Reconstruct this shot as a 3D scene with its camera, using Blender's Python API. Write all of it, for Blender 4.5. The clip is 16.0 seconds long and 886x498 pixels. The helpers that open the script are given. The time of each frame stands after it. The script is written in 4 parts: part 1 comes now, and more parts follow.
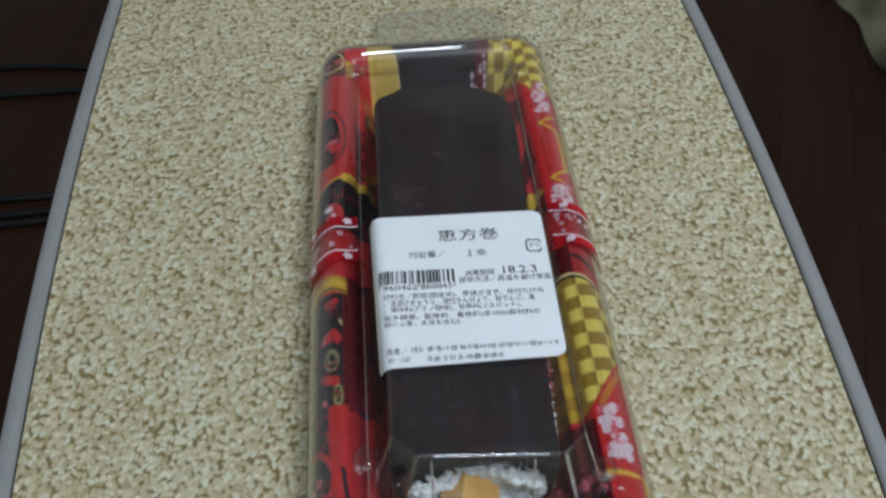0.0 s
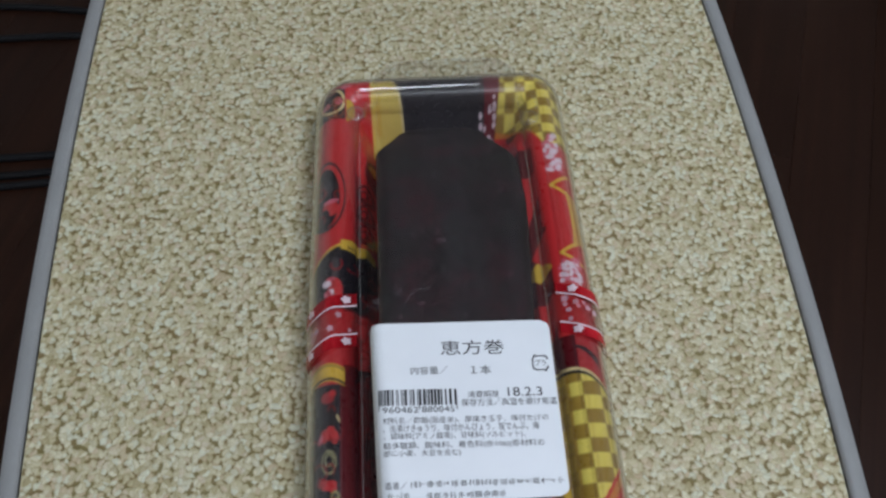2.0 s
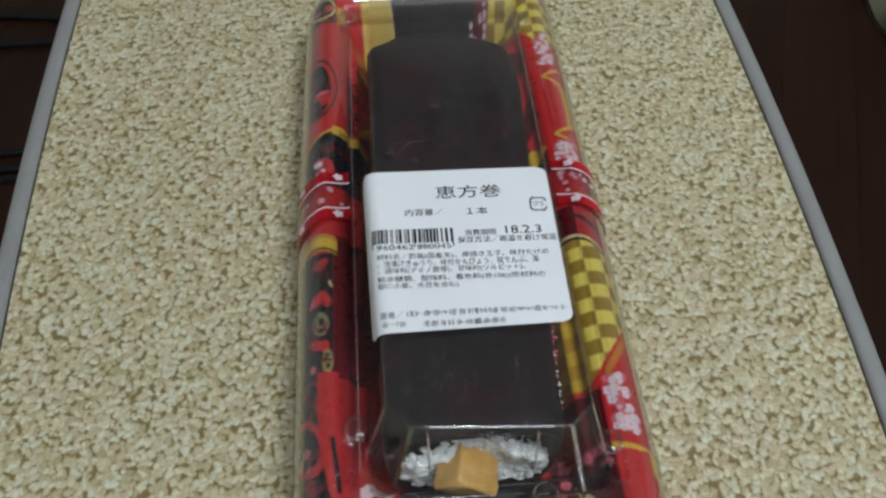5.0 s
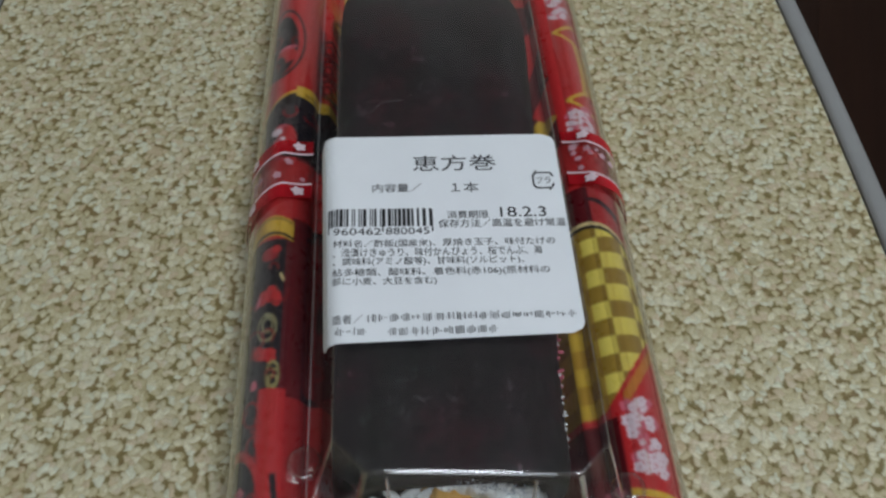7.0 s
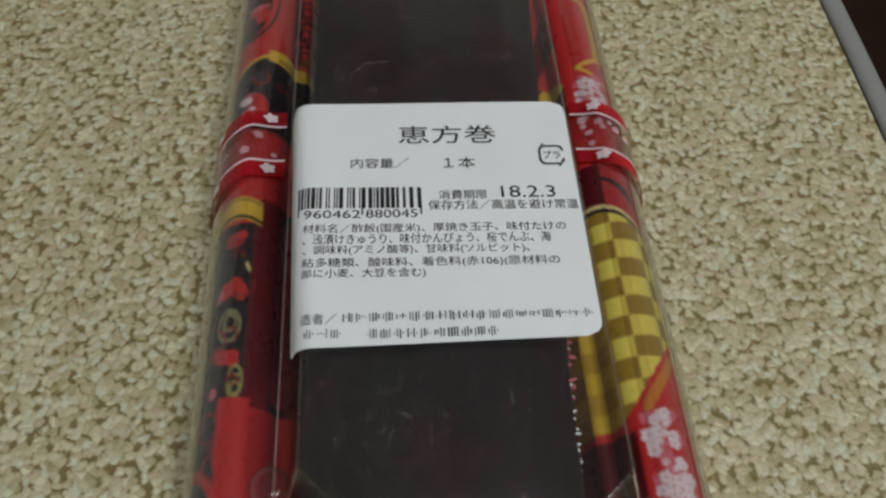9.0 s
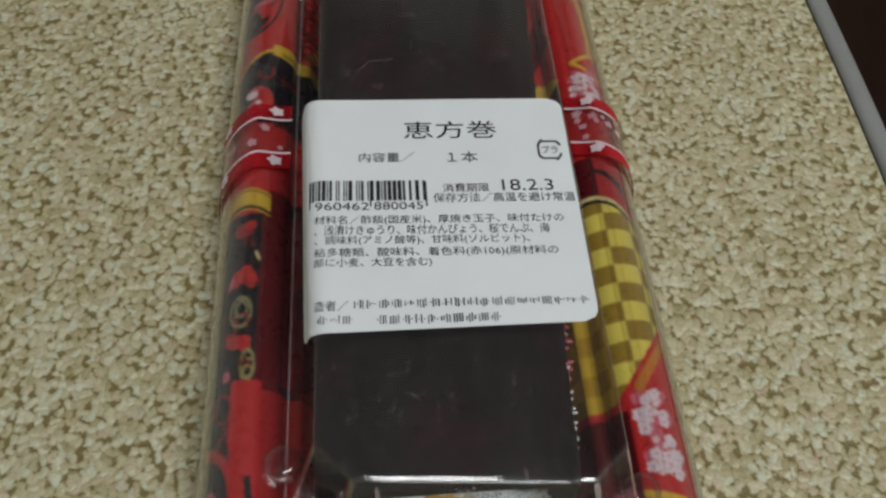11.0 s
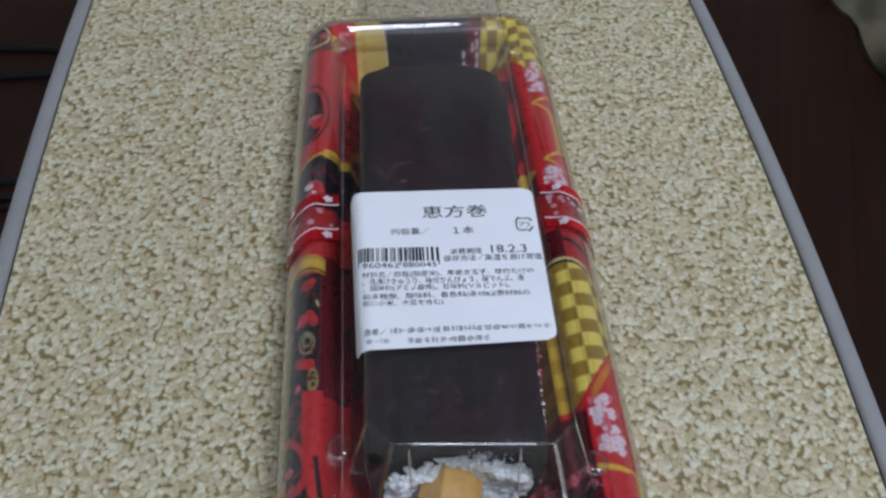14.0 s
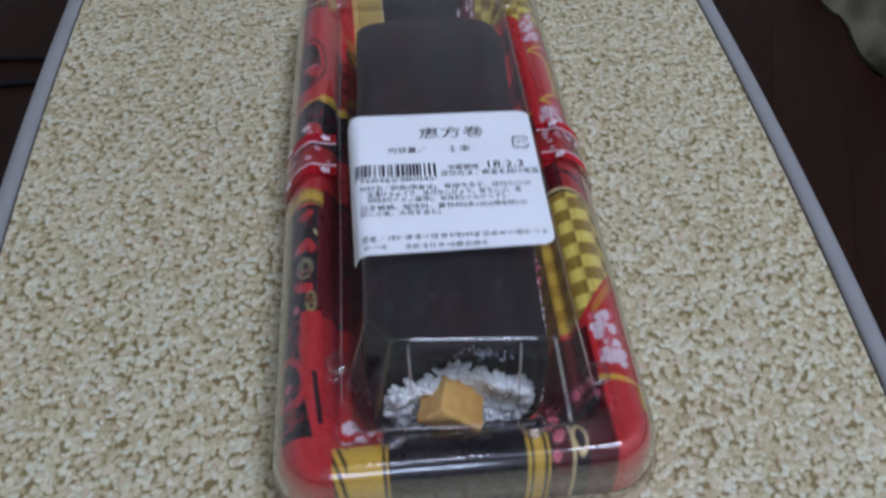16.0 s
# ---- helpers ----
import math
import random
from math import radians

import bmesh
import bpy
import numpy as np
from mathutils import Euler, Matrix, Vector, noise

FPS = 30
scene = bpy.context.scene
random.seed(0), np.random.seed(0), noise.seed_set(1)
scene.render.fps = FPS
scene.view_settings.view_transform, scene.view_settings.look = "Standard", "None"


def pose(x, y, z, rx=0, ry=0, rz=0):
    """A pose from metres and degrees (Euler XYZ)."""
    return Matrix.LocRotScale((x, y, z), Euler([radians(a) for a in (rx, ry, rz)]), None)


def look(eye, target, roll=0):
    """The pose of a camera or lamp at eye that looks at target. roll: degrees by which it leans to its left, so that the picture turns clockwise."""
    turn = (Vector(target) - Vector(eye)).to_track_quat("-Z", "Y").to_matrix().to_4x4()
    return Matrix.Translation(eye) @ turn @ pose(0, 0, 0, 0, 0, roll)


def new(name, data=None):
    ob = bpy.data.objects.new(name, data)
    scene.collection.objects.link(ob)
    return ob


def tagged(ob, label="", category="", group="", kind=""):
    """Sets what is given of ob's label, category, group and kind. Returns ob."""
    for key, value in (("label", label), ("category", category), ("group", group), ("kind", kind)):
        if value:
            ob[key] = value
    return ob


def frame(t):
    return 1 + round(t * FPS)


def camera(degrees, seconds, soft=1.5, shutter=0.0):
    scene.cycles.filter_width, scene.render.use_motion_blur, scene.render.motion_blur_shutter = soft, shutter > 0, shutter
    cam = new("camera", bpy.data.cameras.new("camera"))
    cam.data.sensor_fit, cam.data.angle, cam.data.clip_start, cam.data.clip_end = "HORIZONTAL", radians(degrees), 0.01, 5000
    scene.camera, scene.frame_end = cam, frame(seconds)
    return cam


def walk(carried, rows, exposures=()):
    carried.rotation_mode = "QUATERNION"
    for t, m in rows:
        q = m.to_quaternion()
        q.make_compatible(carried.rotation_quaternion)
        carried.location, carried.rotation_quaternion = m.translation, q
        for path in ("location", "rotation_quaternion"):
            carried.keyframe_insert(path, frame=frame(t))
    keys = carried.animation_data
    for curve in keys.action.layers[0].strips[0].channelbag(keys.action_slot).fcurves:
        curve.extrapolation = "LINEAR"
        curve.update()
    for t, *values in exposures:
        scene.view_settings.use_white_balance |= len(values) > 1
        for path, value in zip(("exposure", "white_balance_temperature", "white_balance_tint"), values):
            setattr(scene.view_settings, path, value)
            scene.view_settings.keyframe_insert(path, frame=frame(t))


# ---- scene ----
cam = camera(59.8, 16.0, soft=2.6, shutter=0.5)
PATH = [
    (0, (-0.003, -0.002, 0.506), (0.018, 1.159, -1.123), -1.1),
    (0.5, (-0.003, 0.028, 0.514), (0.018, 1.092, -1.18), -0.5),
    (1, (-0.004, 0.051, 0.521), (0.021, 1.033, -1.221), 0.4),
    (1.5, (-0.003, 0.06, 0.528), (0.016, 0.995, -1.24), 0.3),
    (2, (-0.004, 0.062, 0.531), (0.021, 0.988, -1.242), 1.0),
    (2.5, (-0.004, 0.062, 0.532), (0.023, 0.984, -1.242), 1.0),
    (3, (-0.005, 0.05, 0.523), (0.027, 0.971, -1.253), 1.1),
    (3.5, (-0.005, 0.031, 0.514), (0.024, 1.013, -1.227), 0.5),
    (4, (-0.006, 0.008, 0.505), (0.034, 1.049, -1.202), -0.1),
    (4.2, (-0.007, 0.002, 0.502), (0.041, 1.072, -1.187), 0.0),
    (6.3, (-0.001, 0.021, 0.465), (0.035, 1.116, -1.209), 2.0),
    (6.5, (0.0, 0.024, 0.459), (0.033, 1.118, -1.214), 1.7),
    (7, (0.003, 0.03, 0.449), (0.026, 1.111, -1.234), 0.9),
    (7.5, (0.003, 0.036, 0.442), (0.034, 1.122, -1.238), 1.4),
    (8, (0.004, 0.04, 0.434), (0.044, 1.103, -1.259), 2.2),
    (8.5, (0.004, 0.042, 0.43), (0.042, 1.095, -1.27), 1.8),
    (9, (0.004, 0.044, 0.427), (0.042, 1.095, -1.273), 1.8),
    (11.3, (0.0, 0.039, 0.438), (0.078, 1.056, -1.283), 3.7),
    (11.5, (0.001, 0.036, 0.443), (0.07, 1.076, -1.263), 2.8),
    (12, (0.0, 0.028, 0.453), (0.07, 1.1, -1.235), 2.4),
    (12.5, (0.0, 0.021, 0.462), (0.063, 1.127, -1.203), 1.7),
    (13, (0.0, 0.014, 0.47), (0.053, 1.145, -1.179), 1.1),
    (13.5, (0.0, 0.009, 0.479), (0.048, 1.162, -1.154), 1.0),
    (14, (-0.001, 0.0, 0.489), (0.043, 1.17, -1.132), 1.0),
    (14.5, (-0.001, -0.005, 0.49), (0.047, 1.158, -1.136), 1.2),
    (15, (-0.002, -0.009, 0.493), (0.047, 1.163, -1.127), 1.0),
    (15.5, (-0.001, -0.012, 0.493), (0.044, 1.165, -1.123), 0.8),
    (16, (-0.001, -0.028, 0.468), (0.045, 1.218, -1.096), 0.1),
]
EXPOSURES = [
    (0.0, 0.13, 5680, 12), (0.5, 0.08, 5680, 15), (1.0, 0.06, 5720, 17), (2.0, 0.15, 5700, 16), (3.0, 0.18, 5980, 12), (4.0, 0.20, 6100, 12), (6.5, -0.08, 5850, 13), (7.5, -0.17, 6150, 13), (9.0, -0.21, 6480, 12),
    (11.5, -0.14, 6480, 12), (12.5, -0.07, 6340, 13), (13.0, -0.01, 6150, 13), (13.5, 0.05, 5760, 17), (14.5, 0.13, 5450, 21), (15.5, 0.13, 5360, 23), (16.0, 0.07, 5270, 24),
]
walk(cam, [(t, look(eye, target, roll)) for t, eye, target, roll in PATH], EXPOSURES)

# ---- world and light ----
world = bpy.data.worlds.new("world")
scene.world = world
world.use_nodes = True
world.node_tree.nodes["Background"].inputs[0].default_value = (0.75, 0.82, 1.0, 1)
world.node_tree.nodes["Background"].inputs[1].default_value = 0.05

TOP = 0.25          # height of the tabletop over the floor
LAMP_AT = (0.80, -0.35, 2.27)     # ceiling lamp
SPOT_AT = (0.04, -0.24, 2.28)      # small ceiling lamp on the near side of the table
ROOM_TURN = pose(0, 0, 0, 0, 0, -17)
WINDOW = (0.30, 1.16, 0.62, 1.30)  # opening in the south wall: x from, to, z from, to
SOUTH = -2.3


def lamp_panel(name, m, size, watts, color):
    data = bpy.data.lights.new(name, "AREA")
    data.shape, data.size, data.size_y = "RECTANGLE", size[0], size[1]
    data.energy, data.color = watts, color
    ob = new(name, data)
    ob.matrix_basis = m
    return ob


lamp_panel("ceiling_lamp_light", pose(LAMP_AT[0], LAMP_AT[1], LAMP_AT[2] - 0.005), (0.66, 0.66), 23.0, (0.97, 1.0, 0.98))
lamp_panel("ceiling_lamp_light", pose(SPOT_AT[0], SPOT_AT[1], SPOT_AT[2] - 0.005), (0.34, 0.34), 5.0, (0.97, 1.0, 0.98))
# daylight in the window's two panes
for a, b in ((WINDOW[0] + 0.04, (WINDOW[0] + WINDOW[1]) / 2 - 0.02), ((WINDOW[0] + WINDOW[1]) / 2 + 0.02, WINDOW[1] - 0.04)):
    lamp_panel("window_light", ROOM_TURN @ pose((a + b) / 2, SOUTH - 0.02, (WINDOW[2] + WINDOW[3]) / 2, -90, 0, 180) @ pose(0, 0, 0, 180, 0, 0),
               (b - a, WINDOW[3] - WINDOW[2] - 0.08), 7.0, (0.83, 0.94, 1.0))

# ---- material helpers ----


class Mat:
    """A node material with a Principled BSDF and short calls to add nodes."""

    def __init__(self, name, color=(0.5, 0.5, 0.5), rough=0.5, metal=0.0, spec=0.5):
        self.m = bpy.data.materials.new(name)
        self.m.use_nodes = True
        self.t = self.m.node_tree
        self.b = self.t.nodes["Principled BSDF"]
        self.out = self.t.nodes["Material Output"]
        self.set("Base Color", (*color, 1))
        self.set("Roughness", rough)
        self.set("Metallic", metal)
        self.set("Specular IOR Level", spec)

    def set(self, key, value):
        self.b.inputs[key].default_value = value

    def node(self, kind, **values):
        n = self.t.nodes.new(kind)
        for k, v in values.items():
            n.inputs[k.replace("_", " ")].default_value = v
        return n

    def link(self, a, b):
        self.t.links.new(a, b)

    def coords(self, which="Object"):
        return self.t.nodes.new("ShaderNodeTexCoord").outputs[which]

    def noise(self, vec, scale, detail=3.0, rough=0.55, stretch=None):
        if stretch:
            mp = self.t.nodes.new("ShaderNodeMapping")
            mp.inputs["Scale"].default_value = stretch
            self.link(vec, mp.inputs["Vector"])
            vec = mp.outputs[0]
        n = self.node("ShaderNodeTexNoise", Scale=scale, Detail=detail, Roughness=rough)
        self.link(vec, n.inputs["Vector"])
        return n.outputs["Fac"]

    def ramp(self, fac, stops, smooth=False):
        n = self.t.nodes.new("ShaderNodeValToRGB")
        if smooth:
            n.color_ramp.interpolation = "EASE"
        while len(n.color_ramp.elements) < len(stops):
            n.color_ramp.elements.new(0.5)
        for e, (p, c) in zip(n.color_ramp.elements, stops):
            e.position = p
            e.color = (*c, 1) if len(c) == 3 else c
        self.link(fac, n.inputs["Fac"])
        return n.outputs["Color"]

    def mix(self, fac, a, b, mode="MIX"):
        n = self.t.nodes.new("ShaderNodeMix")
        n.data_type, n.blend_type = "RGBA", mode
        for k, v in ((0, fac), (6, a), (7, b)):
            if isinstance(v, (int, float)):
                n.inputs[k].default_value = v
            elif isinstance(v, tuple):
                n.inputs[k].default_value = (*v, 1) if len(v) == 3 else v
            else:
                self.link(v, n.inputs[k])
        return n.outputs[2]

    def math(self, op, a, b=0.0):
        n = self.t.nodes.new("ShaderNodeMath")
        n.operation = op
        for k, v in ((0, a), (1, b)):
            if isinstance(v, (int, float)):
                n.inputs[k].default_value = v
            else:
                self.link(v, n.inputs[k])
        return n.outputs[0]

    def color(self, out):
        self.link(out, self.b.inputs["Base Color"])

    def rough(self, fac, lo, hi):
        n = self.t.nodes.new("ShaderNodeMapRange")
        n.inputs["To Min"].default_value, n.inputs["To Max"].default_value = lo, hi
        self.link(fac, n.inputs["Value"])
        self.link(n.outputs[0], self.b.inputs["Roughness"])

    def bump(self, height, strength, distance):
        n = self.node("ShaderNodeBump", Strength=strength, Distance=distance)
        self.link(height, n.inputs["Height"])
        self.link(n.outputs[0], self.b.inputs["Normal"])


def make_stone_print():
    """Laminate with the look of pressed cream-coloured chips and olive-brown gaps."""
    m = Mat("stone_chip_laminate", rough=0.5, spec=0.35)
    co = m.coords()
    warp = m.node("ShaderNodeTexNoise", Scale=260.0, Detail=3.0)
    m.link(co, warp.inputs["Vector"])
    add = m.t.nodes.new("ShaderNodeVectorMath")
    add.operation = "MULTIPLY_ADD"
    m.link(warp.outputs["Color"], add.inputs[0])
    add.inputs[1].default_value = (0.0040, 0.0040, 0.0)
    m.link(co, add.inputs[2])
    soft = m.node("ShaderNodeTexVoronoi", Scale=470.0, Randomness=1.0)
    soft.voronoi_dimensions, soft.feature = "2D", "SMOOTH_F1"
    soft.inputs["Smoothness"].default_value = 0.18
    m.link(add.outputs[0], soft.inputs["Vector"])
    sep = m.t.nodes.new("ShaderNodeSeparateColor")
    m.link(soft.outputs["Color"], sep.inputs[0])
    grain = m.noise(co, 1100.0, 3.0)
    patch = m.noise(co, 410.0, 3.0, 0.6)
    cloud = m.noise(co, 150.0, 3.0, 0.6)
    tinge = m.noise(co, 150.0, 2.0, 0.5, (1.0, 1.3, 1.0))
    # every chip has its own tone: tan, cream, greenish white or faint pink
    chip = m.ramp(sep.outputs[0], [(0.05, (0.38, 0.325, 0.160)), (0.35, (0.51, 0.46, 0.265)), (0.65, (0.60, 0.56, 0.355)), (0.95, (0.74, 0.72, 0.52))])
    chip = m.mix(m.ramp(sep.outputs[1], [(0.70, (0, 0, 0)), (0.86, (0.75, 0.75, 0.75))]), chip, (0.68, 0.725, 0.575))
    chip = m.mix(m.ramp(sep.outputs[2], [(0.72, (0, 0, 0)), (0.88, (0.65, 0.65, 0.65))]), chip, (0.54, 0.415, 0.270))
    chip = m.mix(m.ramp(cloud, [(0.50, (0, 0, 0)), (0.70, (0.40, 0.40, 0.40))]), chip, (0.71, 0.715, 0.55))
    chip = m.mix(0.20, chip, m.ramp(grain, [(0.3, (0.40, 0.335, 0.205)), (0.7, (0.68, 0.62, 0.47))]))
    depth = m.math("ADD", soft.outputs["Distance"], m.math("MULTIPLY", m.math("SUBTRACT", patch, 0.5), 1.50))
    depth = m.math("ADD", depth, m.math("MULTIPLY", m.math("SUBTRACT", grain, 0.5), 0.14))
    shade = m.ramp(depth, [(0.26, (0, 0, 0)), (0.74, (1, 1, 1))])
    gap = m.ramp(depth, [(0.55, (0, 0, 0)), (0.80, (1, 1, 1))], True)
    tan = m.mix(m.math("MULTIPLY", shade, 0.56), chip, (0.34, 0.280, 0.115))
    m.color(m.mix(m.math("MULTIPLY", gap, 0.86), tan, m.ramp(tinge, [(0.4, (0.175, 0.140, 0.038)), (0.65, (0.19, 0.125, 0.040))])))
    m.bump(m.math("SUBTRACT", 1.0, depth), 0.45, 0.0010)
    m.rough(grain, 0.45, 0.62)
    return m.m


def make_plain(name, color, rough=0.5, spec=0.5, var=0.12, scale=60.0, bump=0.0, metal=0.0):
    m = Mat(name, color, rough, metal, spec)
    co = m.coords()
    n = m.noise(co, scale, 4.0)
    dark = tuple(c * (1 - var) for c in color)
    light = tuple(min(1.0, c * (1 + var)) for c in color)
    m.color(m.ramp(n, [(0.3, dark), (0.7, light)]))
    m.rough(n, max(0.02, rough - 0.08), min(1.0, rough + 0.08))
    if bump:
        m.bump(m.noise(co, scale * 5, 3.0), 0.3, bump)
    return m.m


def make_wood():
    m = Mat("dark_floor_wood", rough=0.42, spec=0.16)
    co = m.coords()
    info = m.t.nodes.new("ShaderNodeObjectInfo")
    shift = m.t.nodes.new("ShaderNodeVectorMath")
    shift.operation = "MULTIPLY_ADD"
    comb = m.t.nodes.new("ShaderNodeCombineXYZ")
    m.link(info.outputs["Random"], comb.inputs[0])
    m.link(info.outputs["Random"], comb.inputs[1])
    m.link(comb.outputs[0], shift.inputs[0])
    shift.inputs[1].default_value = (7.0, 5.0, 0.0)
    m.link(co, shift.inputs[2])
    fine = m.noise(shift.outputs[0], 90.0, 5.0, 0.6, (1.0, 0.05, 1.0))
    broad = m.noise(shift.outputs[0], 9.0, 3.0, 0.5, (1.0, 0.2, 1.0))
    col = m.ramp(fine, [(0.25, (0.0140, 0.0052, 0.0026)), (0.55, (0.0220, 0.0084, 0.0043)), (0.8, (0.033, 0.0132, 0.0068))])
    col = m.mix(m.math("MULTIPLY", broad, 0.5), col, (0.0140, 0.0062, 0.0042))
    tone = m.ramp(info.outputs["Random"], [(0.0, (0.96, 0.96, 0.96)), (1.0, (1.08, 1.06, 1.04))])
    m.color(m.mix(1.0, col, tone, "MULTIPLY"))
    m.rough(broad, 0.35, 0.5)
    m.bump(fine, 0.12, 0.0006)
    return m.m


def make_nori():
    m = Mat("nori_sheet", rough=0.7, spec=0.2)
    co = m.coords()
    fine = m.noise(co, 380.0, 5.0, 0.7)
    mid = m.noise(co, 110.0, 4.0, 0.6)
    broad = m.noise(co, 28.0, 3.0)
    col = m.ramp(fine, [(0.30, (0.0040, 0.0024, 0.0027)), (0.50, (0.0120, 0.0074, 0.0080)), (0.72, (0.034, 0.0215, 0.023))])
    col = m.mix(m.math("MULTIPLY", broad, 0.7), col, m.ramp(mid, [(0.35, (0.0060, 0.0062, 0.0050)), (0.55, (0.0125, 0.0090, 0.0088)), (0.72, (0.030, 0.0130, 0.0145))]))
    speck = m.ramp(m.noise(co, 620.0, 3.0, 0.6, (1.0, 0.7, 1.0)), [(0.58, (0, 0, 0)), (0.70, (1, 1, 1))])
    where = m.ramp(m.noise(co, 75.0, 3.0, 0.6), [(0.52, (0, 0, 0)), (0.64, (1, 1, 1))])
    col = m.mix(m.math("MULTIPLY", m.math("MULTIPLY", speck, where), 0.6), col, (0.22, 0.21, 0.21))
    patch = m.ramp(m.noise(co, 45.0, 4.0, 0.6, (1.0, 0.8, 1.0)), [(0.36, (0.60, 0.98, 0.78)), (0.50, (1.0, 0.80, 0.92)), (0.62, (2.10, 0.70, 1.02))])
    col = m.mix(0.85, col, patch, "MULTIPLY")
    m.color(col)
    m.rough(mid, 0.55, 0.85)
    m.bump(m.math("ADD", m.math("MULTIPLY", fine, 0.6), m.math("ADD", mid, m.math("MULTIPLY", broad, 1.5))), 0.35, 0.0006)
    return m.m


def make_print():
    """Glossy printed plastic: the colours of the print stand in the mesh's colour attribute."""
    m = Mat("printed_plastic", rough=0.28, spec=0.5)
    at = m.t.nodes.new("ShaderNodeAttribute")
    at.attribute_name = "print"
    co = m.coords()
    n = m.noise(co, 500.0, 3.0)
    m.color(m.mix(0.12, at.outputs["Color"], m.ramp(n, [(0.3, (0.15, 0.03, 0.03)), (0.7, (0.5, 0.25, 0.2))]), "SOFT_LIGHT"))
    m.rough(n, 0.22, 0.36)
    m.bump(m.noise(co, 160.0, 2.0), 0.1, 0.0004)
    return m.m


def make_clear(name, tint, rough, base, wave=0.1, cloud=0.006, haze_color=(0.8, 0.8, 0.8), grazing=0.75):
    """Thin clear plastic sheet: light goes straight through, and the surface glosses by its angle."""
    m = Mat(name)
    t = m.t
    clear = t.nodes.new("ShaderNodeBsdfTransparent")
    clear.inputs[0].default_value = (*tint, 1)
    gloss = t.nodes.new("ShaderNodeBsdfGlossy")
    gloss.inputs["Roughness"].default_value = rough
    face = t.nodes.new("ShaderNodeLayerWeight")
    face.inputs["Blend"].default_value = 0.5
    fres = m.math("ADD", m.math("MULTIPLY", m.math("POWER", face.outputs["Facing"], 2.6), grazing), base)
    mix = t.nodes.new("ShaderNodeMixShader")
    co = m.coords()
    b = m.node("ShaderNodeBump", Strength=wave, Distance=0.0008)
    m.link(m.noise(co, 70.0, 2.0), b.inputs["Height"])
    m.link(b.outputs[0], gloss.inputs["Normal"])
    m.link(fres, mix.inputs[0])
    m.link(clear.outputs[0], mix.inputs[1])
    m.link(gloss.outputs[0], mix.inputs[2])
    # streaky diffuse film in the given colour
    haze = t.nodes.new("ShaderNodeBsdfDiffuse")
    haze.inputs[0].default_value = (*haze_color, 1)
    veil = t.nodes.new("ShaderNodeMixShader")
    streak = m.noise(co, 60.0, 4.0, 0.6, (1.0, 0.12, 1.0))
    m.link(m.math("MULTIPLY", m.math("POWER", streak, 2.0), cloud * 4), veil.inputs[0])
    m.link(mix.outputs[0], veil.inputs[1])
    m.link(haze.outputs[0], veil.inputs[2])
    m.link(veil.outputs[0], m.out.inputs["Surface"])
    t.nodes.remove(m.b)
    return m.m


def make_rice():
    m = Mat("cooked_rice", rough=0.8, spec=0.08)
    m.set("Subsurface Weight", 0.4)
    m.set("Subsurface Radius", (0.003, 0.003, 0.003))
    m.set("Subsurface Scale", 1.0)
    co = m.coords()
    m.color(m.ramp(m.noise(co, 300.0, 3.0), [(0.3, (0.86, 0.90, 0.91)), (0.7, (0.92, 0.95, 0.95))]))
    return m.m


def make_egg():
    m = Mat("omelette", rough=0.4)
    m.set("Subsurface Weight", 0.15)
    m.set("Subsurface Radius", (0.003, 0.002, 0.001))
    co = m.coords()
    n = m.noise(co, 260.0, 4.0)
    big = m.noise(co, 70.0, 2.0)
    col = m.ramp(n, [(0.3, (0.62, 0.34, 0.080)), (0.6, (0.74, 0.47, 0.135)), (0.8, (0.80, 0.56, 0.22))])
    m.color(m.mix(m.math("MULTIPLY", big, 0.5), col, (0.58, 0.32, 0.07)))
    m.bump(n, 0.4, 0.0008)
    return m.m


def make_cloth():
    m = Mat("pale_cloth", rough=0.9, spec=0.15)
    co = m.coords()
    weave = m.noise(co, 900.0, 2.0)
    broad = m.noise(co, 9.0, 3.0)
    col = m.ramp(broad, [(0.3, (0.135, 0.124, 0.078)), (0.7, (0.190, 0.176, 0.115))])
    m.color(m.mix(0.25, col, m.ramp(weave, [(0.3, (0.090, 0.083, 0.055)), (0.7, (0.210, 0.198, 0.140))])))
    m.bump(weave, 0.5, 0.0008)
    return m.m


STONE = make_stone_print()
TRIM = make_plain("grey_edge_plastic", (0.285, 0.292, 0.285), 0.45, 0.4, 0.06, 40.0, 0.0002)
WOOD = make_wood()
SUBFLOOR = make_plain("floor_joint", (0.006, 0.004, 0.003), 0.8, 0.1)
PLASTER = make_plain("off_white_wallpaper", (0.78, 0.76, 0.70), 0.85, 0.2, 0.05, 30.0, 0.0006)
CEILING = make_plain("pale_ceiling_board", (0.50, 0.485, 0.44), 0.9, 0.2, 0.04, 20.0, 0.0004)
STEEL = make_plain("grey_painted_leg", (0.22, 0.23, 0.25), 0.4, 0.5, 0.08)
LAMPBODY = make_plain("white_lamp_body", (0.75, 0.75, 0.74), 0.4, 0.5, 0.03)
NORI = make_nori()
PRINT = make_print()
# lid's violet film: hazy plastic, and the room's sheen put into its colour
LID = make_clear("clear_lid_plastic", (0.965, 0.965, 0.955), 0.07, 0.088, 0.12, 0.012, (0.78, 0.73, 0.84), 1.30)
LID_CREST = make_clear("clear_lid_crest", (0.95, 0.95, 0.955), 0.07, 0.13, 0.05, 0.02, grazing=0.4)
LID_WALL = make_clear("clear_lid_wall", (0.97, 0.97, 0.96), 0.05, 0.016, 0.12, 0.024, grazing=0.13)
